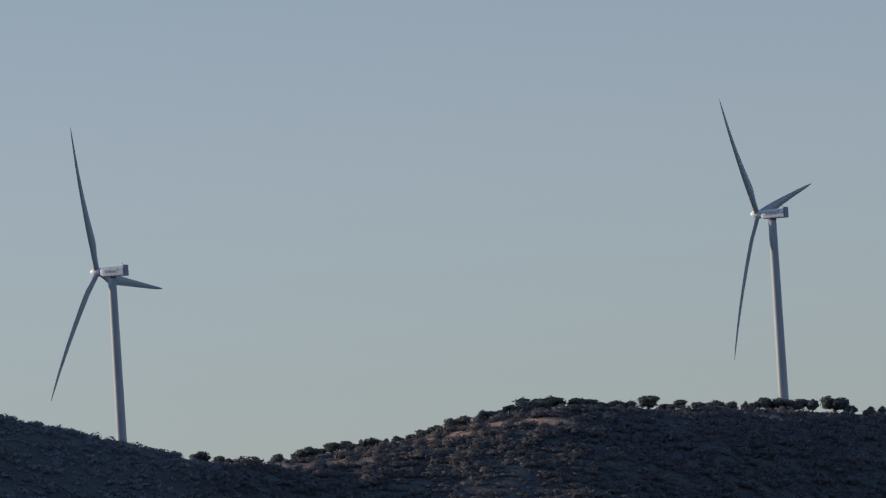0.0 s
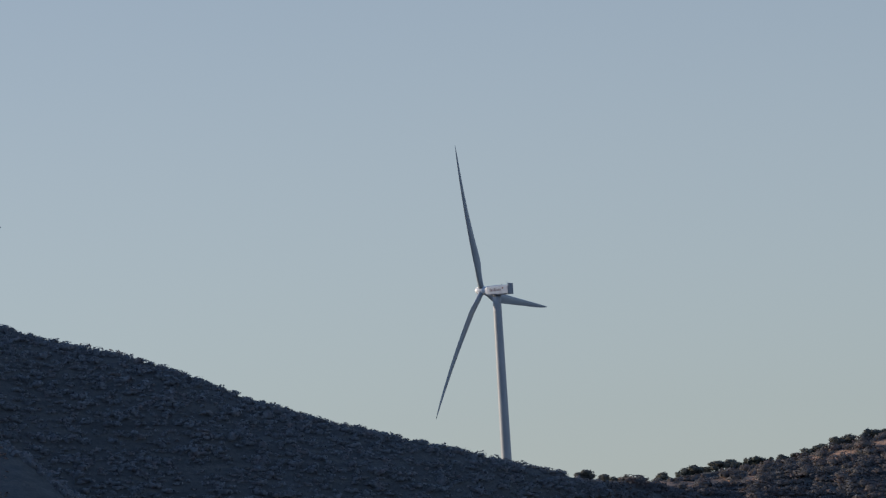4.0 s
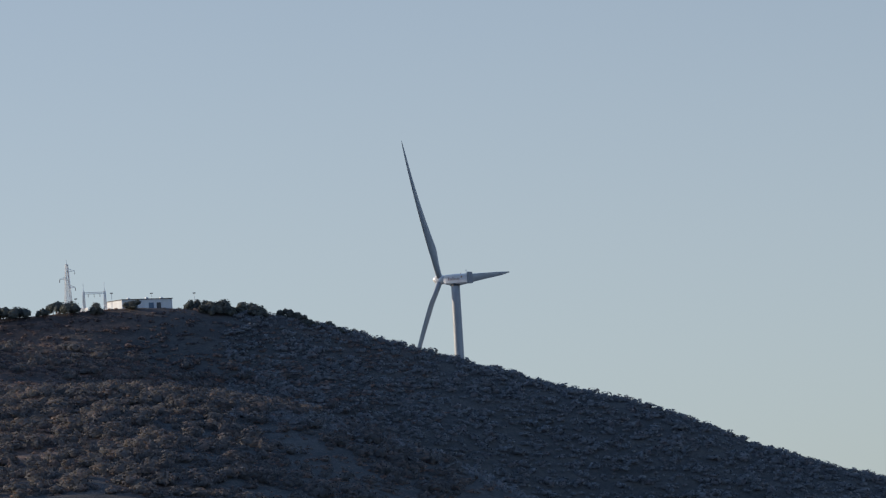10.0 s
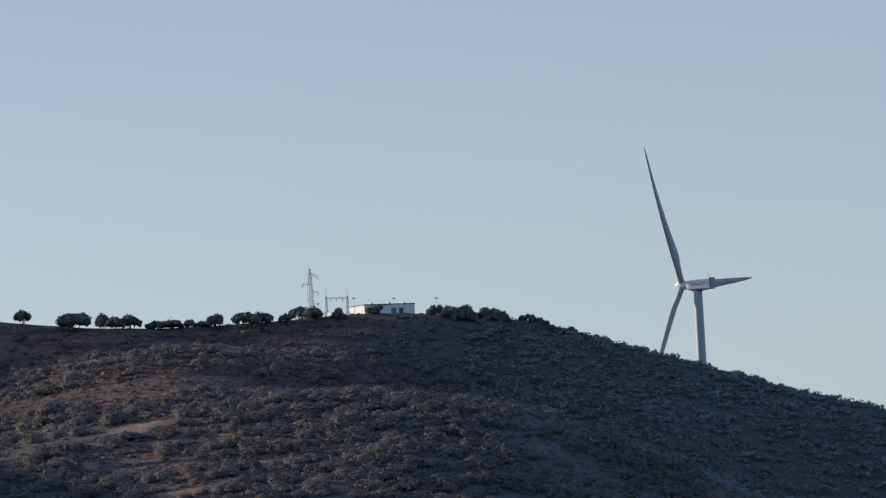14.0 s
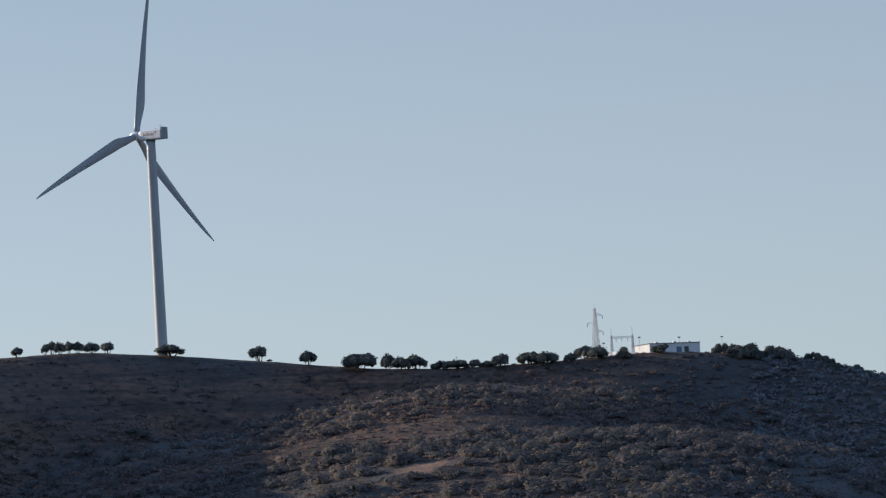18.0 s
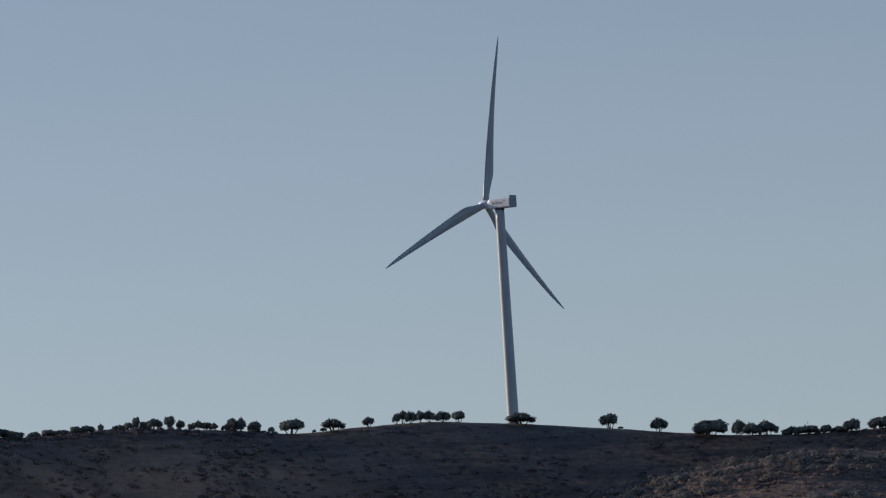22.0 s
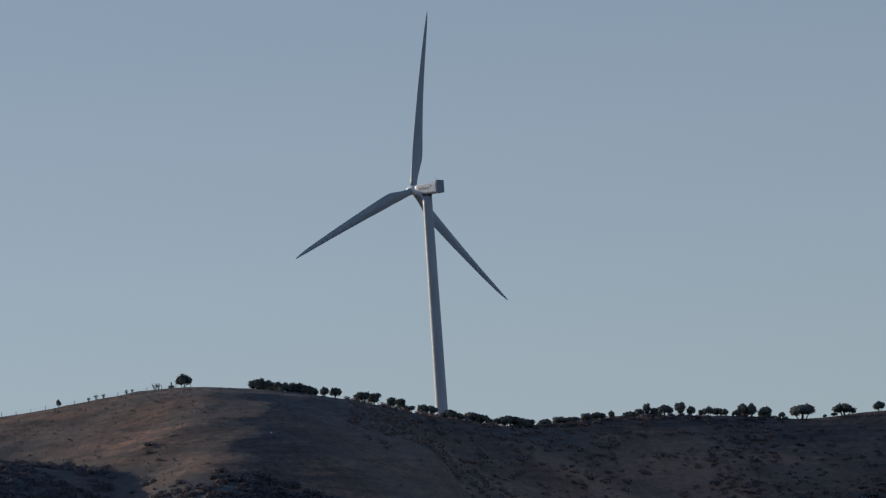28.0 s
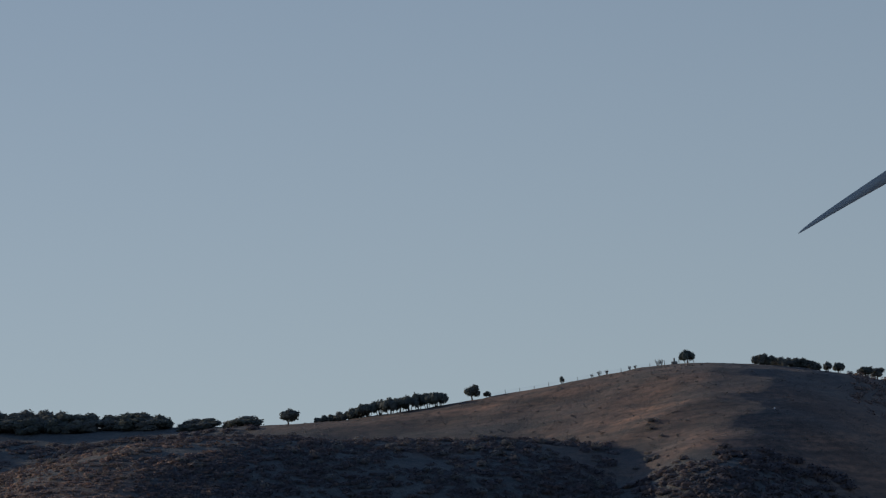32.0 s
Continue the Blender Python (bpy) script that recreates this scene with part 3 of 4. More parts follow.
def building():
    base = level(3.54, 2950, 2.760) - Vector((0, 0, 1.1))
    root = thing("substation_building", Matrix.Translation(base) @ pose(0, 0, 0, 0, 0, -3.54 + 25) @ pose(7.75, 0, 0), "long low white flat-roofed building with two dark doors", "building")
    W, D, H = 21.5, 16.0, 4.9
    wall = 0.3
    openings = [(11.4, 13.6, 0.6, 3.6), (14.8, 16.7, 0.6, 3.6), (5.9, 6.8, 2.3, 3.2)]
    bm = bmesh.new()
    def slab(x0, x1, z0, z1):
        box(bm, (x1 - x0, wall, z1 - z0), Matrix.Translation(((x0 + x1) / 2 - W / 2 + 3, wall / 2, (z0 + z1) / 2)))
    xs = [0.0]
    for x0, x1, z0, z1 in sorted(openings):
        slab(xs[-1], x0, -2.5, H)
        slab(x0, x1, -2.5, z0)
        slab(x0, x1, z1, H)
        xs.append(x1)
    slab(xs[-1], W, -2.5, H)
    part("front_wall", bm, M_PLASTER, root, "white plastered front wall")
    for name, x, y, sx, sy in (("side_wall", -W / 2 + 3 + wall / 2, D / 2 + wall / 2, wall, D - wall - 0.01), ("side_wall", W / 2 + 3 - wall / 2, D / 2 + wall / 2, wall, D - wall - 0.01),
                               ("rear_wall", 3, D + wall / 2 + 0.01, W, wall)):
        bm = bmesh.new()
        box(bm, (sx, sy, H + 2.5), Matrix.Translation((x, y, (H - 2.5) / 2)))
        part(name, bm, M_PLASTER, root)
    bm = bmesh.new()
    box(bm, (W + 0.5, D + 0.9, 0.28), Matrix.Translation((3, D / 2 + 0.1, H + 0.145)), 0.03)
    part("roof", bm, M_ROOF, root, "flat roof with a dark edge")
    for k, (x0, x1, z0, z1) in enumerate(openings):
        bm = bmesh.new()
        box(bm, (x1 - x0 - 0.04, 0.1, z1 - z0 - 0.04), Matrix.Translation(((x0 + x1) / 2 - W / 2 + 3, 0.14, (z0 + z1) / 2)), 0.02)
        part("door" if k < 2 else "window", bm, M_DOOR if k != 1 else M_DARK, root, ("blue-grey metal door", "dark metal door", "small dark window")[k])
    for x, y in ((-2.5, 5), (4.5, 3.5), (12.0, 6)):
        bm = bmesh.new()
        box(bm, (1.1, 1.1, 0.7), Matrix.Translation((x, y, H + 0.63)), 0.06)
        part("roof_vent", bm, M_STEEL, root, "small galvanised roof vent")


def lattice(bm, w0, w1, h, bays, r):
    corners = ((-1, -1), (1, -1), (1, 1), (-1, 1))
    at = lambda k, i: Vector((corners[i][0], corners[i][1], 0)) * ((w0 + (w1 - w0) * k / bays) / 2) + Vector((0, 0, h * k / bays))
    for i in range(4):
        rod(bm, at(0, i) - Vector((0, 0, 1.5)), at(bays, i), r, 5)
    for k in range(bays):
        for i in range(4):
            j = (i + 1) % 4
            rod(bm, at(k, i), at(k + 1, j), r * 0.6, 4)
            rod(bm, at(k, j), at(k + 1, i), r * 0.6, 4)
            rod(bm, at(k + 1, i), at(k + 1, j), r * 0.6, 4)


def pylon():
    base = level(3.140, 2955, 2.752)
    root = thing("transmission_pylon", Matrix.Translation(base) @ pose(0, 0, 0, 0, 0, 14) @ Matrix.Scale(1.09, 4), "pale galvanised lattice pylon with three cross-arms", "pylon")
    bm = bmesh.new()
    lattice(bm, 2.7, 0.75, 17.6, 11, 0.115)
    part("mast", bm, M_STEEL, root)
    bm = bmesh.new()
    rod(bm, (0, 0, 17.4), (0, 0, 19.4), 0.1, 6, 0.04)
    part("mast_tip", bm, M_STEEL, root)
    for z, side in ((15.0, 1), (12.2, -1), (9.2, 1)):
        bm = bmesh.new()
        for w in (-0.45, 0.45):
            rod(bm, (0, w, z), (side * 2.9, 0, z + 0.15), 0.07, 5)
            rod(bm, (0, w, z + 1.2), (side * 2.9, 0, z + 0.2), 0.07, 5)
        rod(bm, (side * 1.4, -0.22, z + 0.05), (side * 1.4, 0.22, z + 0.7), 0.05, 4)
        arm = part("cross_arm", bm, M_STEEL, root)
        bm = bmesh.new()
        for q in range(6):
            bmesh.ops.create_cone(bm, cap_ends=True, segments=10, radius1=0.16, radius2=0.10, depth=0.14, matrix=Matrix.Translation((side * 2.85, 0, z - 0.1 - 0.17 * q)))
        part("insulator", bm, M_DARK, arm, "dark string of insulator discs")


def gantry():
    base = level(3.335, 2950, 2.750)
    root = thing("substation_gantry", Matrix.Translation(base) @ pose(0, 0, 0, 0, 0, 8) @ Matrix.Scale(1.04, 4), "pale steel portal gantry with a lattice beam", "gantry")
    for x in (-4.0, 4.0):
        bm = bmesh.new()
        lattice(bm, 1.15, 0.5, 8.0, 6, 0.13)
        bm.transform(Matrix.Translation((x, 0, 0)))
        post = part("post", bm, M_STEEL, root)
        bm = bmesh.new()
        rod(bm, (x, 0, 7.9), (x, 0, 11.2), 0.12, 6, 0.05)
        part("finial", bm, M_STEEL, post)
    bm = bmesh.new()
    for y in (-0.25, 0.25):
        for z in (7.0, 7.6):
            rod(bm, (-4.2, y, z), (4.2, y, z), 0.07, 5)
    for k in range(10):
        x = -4 + 0.8 * k
        for y in (-0.25, 0.25):
            rod(bm, (x, y, 7.0), (x + 0.8, y, 7.6), 0.045, 4)
    part("beam", bm, M_STEEL, root)
    for x in (-2.2, 0, 2.2):
        bm = bmesh.new()
        rod(bm, (x, 0, 7.0), (x, 0, 5.8), 0.09, 8)
        part("insulator", bm, M_DARK, root, "hanging dark insulator")


def lamp_post(bearing, distance, rise, tall):
    base = level(bearing, distance, rise)
    root = thing("lamp_post", Matrix.Translation(base) @ pose(0, 0, 0, 0, 0, -bearing), "slim grey lamp post with a floodlight head", "lamp post", "lamp posts round the substation")
    bm = bmesh.new()
    rod(bm, (0, 0, -2.0), (0, 0, tall), 0.11, 8, 0.07)
    part("pole", bm, M_STEEL, root)
    bm = bmesh.new()
    box(bm, (1.1, 0.4, 0.32), Matrix.Translation((0, -0.1, tall + 0.1)) @ pose(0, 0, 0, 20), 0.05)
    part("lamp_head", bm, M_DARK, root)


def compound_wall(a, d0, c, d1, rise, tall, name, label):
    p, q = level(a, d0, rise), level(c, d1, rise)
    run = q - p
    n = max(2, int(run.length / 2.4))
    root = thing(name, Matrix.Translation(p), label, "wall")
    for k in range(n):
        bm = bmesh.new()
        mid = run * ((k + 0.5) / n)
        m = Matrix.Translation(mid + Vector((0, 0, tall / 2 - 0.6))) @ Matrix.Rotation(math.atan2(run.y, run.x), 4, 'Z')
        box(bm, (run.length / n - 0.06, 0.18, tall + 1.2), m, 0.02)
        part("panel", bm, M_PLASTER, root)
        bm = bmesh.new()
        e = run * (k / n)
        box(bm, (0.24, 0.24, tall + 1.5), Matrix.Translation(e + Vector((0, 0, tall / 2 - 0.6))), 0.02)
        part("post", bm, M_STEEL, root)


building()
pylon()
gantry()
lamp_post(3.465, 2946, 2.765, 6.3)
lamp_post(3.765, 2975, 2.74, 6.8)
lamp_post(4.085, 2946, 2.70, 8.0)
lamp_post(3.195, 2950, 2.752, 5.5)
compound_wall(3.21, 2955, 3.285, 2945, 2.748, 2.2, "compound_wall", "low white sunlit panel wall beside the gantry")
bm = bmesh.new()
rod(bm, (0, 0, -1), (0, 0, 5.4), 0.10, 6, 0.06)
rod(bm, (-0.5, 0, 4.4), (0.5, 0, 4.4), 0.05, 5)
rod(bm, (-0.35, 0, 3.6), (0.35, 0, 3.6), 0.05, 5)
mast = part("antenna_mast", bm, M_STEEL)
mast.matrix_basis = spot(2.085, crest_distance(2.085) + 6)
tagged(mast, "thin steel antenna mast behind the crest trees", "mast")


# ---- trees ----
def leaf_cloud(rng, blobs, count, size):
    """Many small leaf clumps on the skins of blobs (x, y, z, rx, ry, rz), with a few lumps inside that close the crown."""
    verts, faces = [], []
    weights = np.array([bb[3] * bb[4] for bb in blobs])
    pick = rng.choice(len(blobs), count, p=weights / weights.sum())
    for i in pick:
        bx, by, bz, rx, ry, rz = blobs[i]
        v = rng.normal(size=3)
        v /= np.linalg.norm(v)
        rr = 0.82 + 0.30 * rng.rand()
        c = np.array([bx, by, bz]) + v * np.array([rx, ry, rz]) * rr
        nrm = v + rng.normal(size=3) * 0.38
        nrm /= np.linalg.norm(nrm)
        t1 = np.cross(nrm, rng.normal(size=3))
        t1 /= np.linalg.norm(t1)
        t2 = np.cross(nrm, t1)
        s = size * (0.6 + 0.8 * rng.rand())
        k = len(verts)
        lift = nrm * s * 0.35
        for a1, a2 in ((-1, -0.6), (0.2, -1), (1, 0.3), (-0.3, 1)):
            verts.append(tuple(c + t1 * a1 * s + t2 * a2 * s))
        verts.append(tuple(c + lift))
        faces += [(k, k + 1, k + 4), (k + 1, k + 2, k + 4), (k + 2, k + 3, k + 4), (k + 3, k, k + 4)]
    for bx, by, bz, rx, ry, rz in blobs:
        bm = bmesh.new()
        bmesh.ops.create_icosphere(bm, subdivisions=1, radius=1)
        k = len(verts)
        for v in bm.verts:
            q = 0.86 + 0.16 * rng.rand()
            verts.append((bx + v.co.x * rx * q, by + v.co.y * ry * q, bz + v.co.z * rz * q))
        for f in bm.faces:
            faces.append(tuple(k + v.index for v in f.verts))
        bm.free()
    return verts, faces


def tree_variant(name, seed, shape, label):
    """A tree one metre high and about one metre wide, to be scaled: umbrella crown or round crown on a forked trunk."""
    rng = np.random.RandomState(seed)
    blobs = []
    if shape == "umbrella":
        for k in range(13):
            a, r = k * 2.4 + rng.rand() * 1.6, 0.38 * math.sqrt((k + 0.7 * rng.rand()) / 13)
            blobs.append((r * math.cos(a), r * math.sin(a), 0.58 + 0.12 * rng.rand() - r * r * 1.3, 0.13 + 0.10 * rng.rand(), 0.13 + 0.10 * rng.rand(), 0.20 + 0.13 * rng.rand()))
        trunk_top = 0.55
    elif shape == "round":
        for k in range(10):
            a, r = rng.rand() * 6.28, 0.26 * math.sqrt(rng.rand())
            blobs.append((r * math.cos(a), r * math.sin(a), 0.36 + 0.40 * rng.rand(), 0.20 + 0.08 * rng.rand(), 0.19 + 0.07 * rng.rand(), 0.18 + 0.06 * rng.rand()))
        trunk_top = 0.5
    else:
        for k in range(11):
            a, r = rng.rand() * 6.28, 0.32 * math.sqrt(rng.rand())
            blobs.append((r * math.cos(a), r * math.sin(a), 0.16 + 0.52 * rng.rand(), 0.19 + 0.09 * rng.rand(), 0.19 + 0.09 * rng.rand(), 0.20 + 0.08 * rng.rand()))
        trunk_top = 0.35
    root = thing(name, Matrix(), label, "tree")
    v, f = leaf_cloud(rng, blobs, 480, 0.046)
    mesh_object("crown", v, f, M_PINE if shape == "umbrella" else M_OAK, parent=root)
    bm = bmesh.new()
    bend = Vector((rng.normal() * 0.03, rng.normal() * 0.03, trunk_top * 0.55))
    rod(bm, (0, 0, -0.08), bend, 0.045, 8, 0.032)
    for q in range(3 if shape == "umbrella" else 0):
        a = q * 2.1 + rng.rand()
        rod(bm, (0.10 * math.cos(a), 0.10 * math.sin(a), -0.08), (0.24 * math.cos(a), 0.24 * math.sin(a), trunk_top * 0.8), 0.022, 6, 0.014)
    part("trunk", bm, M_BARK, root)
    bm = bmesh.new()
    for bx, by, bz, rx, ry, rz in blobs[:5]:
        rod(bm, bend - Vector((0, 0, 0.02)), (bx * 0.85, by * 0.85, bz - 0.03), 0.026, 6, 0.010)
    part("limbs", bm, M_BARK, root)
    return root


PINES = [tree_variant("stone_pine", 11 + k, "umbrella", "dark green umbrella-crowned pine on a bare trunk") for k in range(4)]
OAKS = [tree_variant("holm_oak", 31 + k, "round", "dark rounded holm oak on the hill crest") for k in range(4)]
BUSHY = [tree_variant("bushy_oak", 51 + k, "low", "dense dark oak with foliage down to the ground") for k in range(4)]

# Trees on the crests: bearing, crown width, height.
RIGHT_A = [
    (10.72, 7.6, 4.6), (10.86, 4.6, 4.6), (10.97, 5.3, 4.6), (11.04, 1.9, 4.6), (11.15, 3.8, 4.6),
    (11.31, 4.6, 4.6), (11.47, 6.3, 4.6), (11.56, 5.9, 4.6), (11.64, 4.6, 4.6), (11.73, 6.3, 4.6),
    (11.84, 5.9, 4.6), (11.94, 3.0, 4.6), (12.02, 5.3, 4.6), (12.12, 4.2, 4.6), (12.22, 4.6, 4.6),
    (12.31, 5.9, 4.6), (12.41, 6.3, 4.6), (12.50, 6.3, 4.6),
]
RIGHT_B = [
    (12.63, 5.6, 4.7), (12.71, 8.9, 4.7), (12.84, 5.1, 4.7), (12.91, 5.1, 4.7), (13.00, 6.3, 4.7),
    (13.14, 9.3, 5.6), (13.25, 10.3, 6.4), (13.40, 9.3, 5.2), (13.55, 6.1, 4.6), (13.66, 5.8, 4.2),
    (13.78, 7.9, 3.8), (13.90, 8.9, 3.8), (14.10, 7.7, 5.2), (14.25, 6.5, 4.0), (14.34, 6.5, 4.7),
    (14.48, 3.7, 4.7), (14.58, 8.9, 4.7), (14.73, 5.8, 4.7), (14.83, 3.7, 4.7), (14.90, 3.3, 4.7),
    (14.98, 4.4, 5.2), (15.11, 8.9, 6.8), (15.24, 10.3, 7.2), (15.34, 5.6, 6.6), (15.51, 10.5, 7.0),
    (15.62, 4.7, 4.7), (15.76, 5.1, 4.7), (15.85, 5.1, 4.7), (15.97, 6.1, 4.7),
]
SUMMIT = [
    (4.11, 9.7, 3.4), (4.24, 9.7, 3.6), (4.48, 9.7, 3.6), (4.79, 8.4, 3.0), (4.93, 4.2, 2.1), (5.09, 3.4, 2.1),
    (5.28, 2.1, 1.9), (1.35, 11.2, 5.8), (1.57, 4.9, 5.3), (1.67, 6.3, 4.6), (1.78, 7.2, 4.9), (1.98, 7.6, 3.2),
    (2.10, 8.4, 3.2), (2.22, 3.6, 3.2), (2.32, 6.0, 2.4), (2.42, 5.9, 4.8), (2.63, 8.0, 4.4), (2.76, 8.0, 4.2),
    (2.94, 4.2, 3.2), (3.05, 6.3, 4.6), (3.15, 6.3, 4.6), (3.34, 4.9, 4.2), (3.62, 5.5, 3.4), (4.27, 7.4, 3.6),
]
RIDGE = [
    (-2.23, 3.9, 5.0), (-2.17, 3.2, 5.2), (-2.07, 5.4, 4.1), (-1.94, 2.4, 2.8), (-1.79, 10.2, 5.4),
    (-1.62, 1.3, 1.5), (-1.55, 2.2, 1.7), (-1.47, 8.4, 4.8), (-1.21, 3.9, 3.9), (-1.00, 3.0, 4.3),
    (-0.95, 3.9, 5.0), (-0.89, 3.9, 5.0), (-0.82, 3.5, 4.8), (-0.75, 3.9, 4.8), (-0.65, 5.6, 4.5),
    (-0.53, 5.2, 4.3), (-0.06, 10.6, 4.8), (0.60, 6.7, 5.9), (0.68, 1.9, 1.1), (0.97, 5.8, 5.4),
]
SADDLE = [
    (-4.44, 4.6, 4.2), (-4.35, 5.0, 4.2), (-4.26, 5.0, 4.4), (-4.20, 3.4, 4.4), (-4.13, 2.1, 3.6),
    (-4.09, 2.5, 3.6), (-3.99, 6.7, 4.4), (-3.88, 8.0, 4.8), (-3.72, 3.6, 3.4), (-3.60, 4.6, 3.8),
    (-3.51, 4.6, 3.1), (-3.40, 3.8, 3.6), (-3.32, 4.2, 4.0), (-3.22, 1.9, 3.8), (-3.17, 3.1, 2.1),
    (-3.11, 1.7, 3.4), (-3.07, 1.9, 3.4), (-3.01, 3.1, 4.4), (-2.95, 2.5, 5.0), (-2.89, 3.4, 3.8),
    (-2.82, 4.2, 4.6), (-2.70, 3.4, 6.1), (-2.62, 2.3, 4.6), (-2.54, 2.1, 3.8), (-2.49, 2.7, 4.0),
    (-2.42, 3.6, 3.8), (-2.36, 2.9, 3.1), (-2.28, 2.5, 3.1), (-2.23, 3.1, 3.8), (-2.17, 3.1, 4.0),
    (-2.07, 4.6, 3.1),
]
KNOLL = [
    (-7.36, 1.6, 2.6), (-6.41, 4.8, 4.2), (-5.36, 2.6, 3.4), (-5.28, 3.4, 3.6), (-5.08, 5.2, 3.4),
    (-4.99, 5.2, 3.8), (-4.87, 4.0, 3.6), (-4.79, 4.0, 3.8), (-4.73, 4.0, 2.6), (-4.63, 3.6, 3.2),
    (-4.57, 4.0, 3.6), (-5.86, 3.2, 4.0), (-5.81, 3.2, 3.6), (-5.76, 3.2, 3.6), (-5.71, 3.2, 3.6),
    (-5.66, 3.2, 3.6), (-5.61, 3.2, 3.8), (-5.56, 3.2, 3.8), (-5.51, 3.2, 3.6), (-5.46, 3.2, 3.4),
]
WEST = [
    (-11.68, 10.1, 6.0), (-11.51, 8.9, 5.8), (-11.39, 7.3, 6.0), (-11.29, 6.4, 5.8), (-11.17, 6.9, 5.4),
    (-11.05, 7.3, 5.2), (-10.93, 6.9, 5.0), (-10.78, 7.3, 4.4), (-10.63, 7.7, 4.8), (-10.49, 8.1, 4.8),
    (-10.38, 5.2, 4.2), (-10.16, 7.3, 2.8), (-10.05, 6.9, 3.0), (-9.78, 9.7, 3.4), (-9.43, 7.3, 5.6),
    (-8.88, 2.8, 3.4), (-8.83, 3.6, 3.4), (-8.74, 4.0, 3.8), (-8.66, 4.0, 4.0), (-8.59, 4.0, 3.8),
    (-8.52, 4.0, 3.8), (-8.45, 3.2, 4.0), (-8.38, 3.2, 4.0), (-8.32, 3.6, 3.8), (-8.28, 2.8, 3.6),
    (-8.04, 5.6, 5.2), (-7.93, 2.4, 2.4),
]

def plant(rows, kinds, group, seed, back=0.0, tallness=1.2, sink=0.1, broad=1.0, clump=True, vary=0.0):
    rng = random.Random(seed)
    for bearing, wide, tall in rows:
        wide, tall = wide * (1 + vary * rng.uniform(-0.6, 1)), tall * (1 + vary * rng.uniform(-0.6, 1))
        ratio = wide / tall
        if kinds == "mixed":
            pool = BUSHY if ratio > 1.35 else (OAKS if rng.random() < 0.6 else PINES)
        else:
            pool = kinds
        src = rng.choice(pool)
        d = crest_distance(bearing) + back + rng.uniform(-6, 4)
        if clump and ratio > 1.8:
            n = 2 if ratio < 2.7 else 3
            for k in range(n):
                bb = bearing + math.degrees(wide * (k - (n - 1) / 2) / n * 1.0 / d)
                w, h = wide / n * rng.uniform(1.25, 1.6), tall * (1 - 0.16 * abs(k - (n - 1) / 2)) * rng.uniform(0.88, 1.06)
                m = Matrix.Translation(on_ground(bb, d + rng.uniform(-3, 3), -sink)) @ pose(0, 0, 0, 0, 0, rng.uniform(0, 360)) @ Matrix.Diagonal((w * 1.25, w * 1.25, h * tallness, 1))
                tagged(copy_thing(rng.choice(pool), m), group=group)
            continue
        m = Matrix.Translation(on_ground(bearing, d, -sink)) @ pose(0, 0, 0, 0, 0, rng.uniform(0, 360)) @ Matrix.Diagonal((wide * 1.25 * broad, wide * 1.25 * broad, tall * tallness, 1))
        tagged(copy_thing(src, m), group=group)


plant(RIGHT_A, OAKS + BUSHY, "trees on the east hill", 1, -3.0, 0.92, 0.9, 1.1, False, 0.3)
plant(RIGHT_B, OAKS + BUSHY + PINES[:2], "trees on the east hill", 2, -2.0, 1.1, 0.7, 1.05, True, 0.25)
plant(SUMMIT[:7], BUSHY, "trees by the substation", 3, -1.0, 1.85, 0.8, 1.25)
plant([(r[0] + 0.075, r[1] * 0.7, r[2] * 0.85) for r in SUMMIT[:6]], BUSHY, "trees by the substation", 17, -5.0, 1.7, 0.6, 1.2)
plant([r for r in SUMMIT[7:] if not 3.3 < r[0] < 3.8], PINES, "trees by the substation", 15, -1.0, 1.38, 1.0, 1.04, False)
plant([r for r in SUMMIT[7:] if 3.3 < r[0] < 3.8], BUSHY, "trees by the substation", 16, -5.0, 1.2, 0.3, 1.0, False)
plant(RIDGE, PINES, "trees on the middle ridge", 4, 0.0, 1.08, 0.1, 1.0, False)
plant(SADDLE, "mixed", "trees on the saddle", 5, 0.0, 1.0, 0.5, 1.2, True, 0.15)
plant(KNOLL[:11], OAKS + PINES, "trees on the brown knoll", 6)
plant(KNOLL[11:], BUSHY, "hedge trees on the brown knoll", 8, 0.0, 1.12, 0.3, 1.4)
plant(WEST[:14], BUSHY, "trees on the west ridge", 7, -6.0, 1.42, 0.4, 1.3, False)
plant(WEST[:14], BUSHY, "trees on the west ridge", 21, -17.0, 1.15, 0.5, 1.2, False)
plant(WEST[14:15], OAKS, "trees on the west ridge", 12, 0.0, 1.1, 0.2, 0.95)
plant(WEST[15:25], PINES, "trees on the west ridge", 9, 0.0, 1.55, 0.1, 1.5)
plant(WEST[25:], OAKS, "trees on the west ridge", 13, 0.0, 1.1, 0.2, 1.0)
LOW_HEDGE = [(-9.20, 3.2, 1.6), (-9.15, 3.4, 2.0), (-9.10, 3.2, 2.0), (-9.05, 3.4, 2.4), (-9.00, 3.4, 2.4), (-8.95, 3.6, 2.8), (-8.91, 3.4, 3.0), (-8.86, 3.2, 3.2)]
plant(LOW_HEDGE, BUSHY, "low hedge bushes on the west ridge", 10, 0.0, 1.6, 0.2, 1.1)
for src in PINES + OAKS + BUSHY:
    for o in list(src.children_recursive):
        bpy.data.objects.remove(o)
    bpy.data.objects.remove(src)


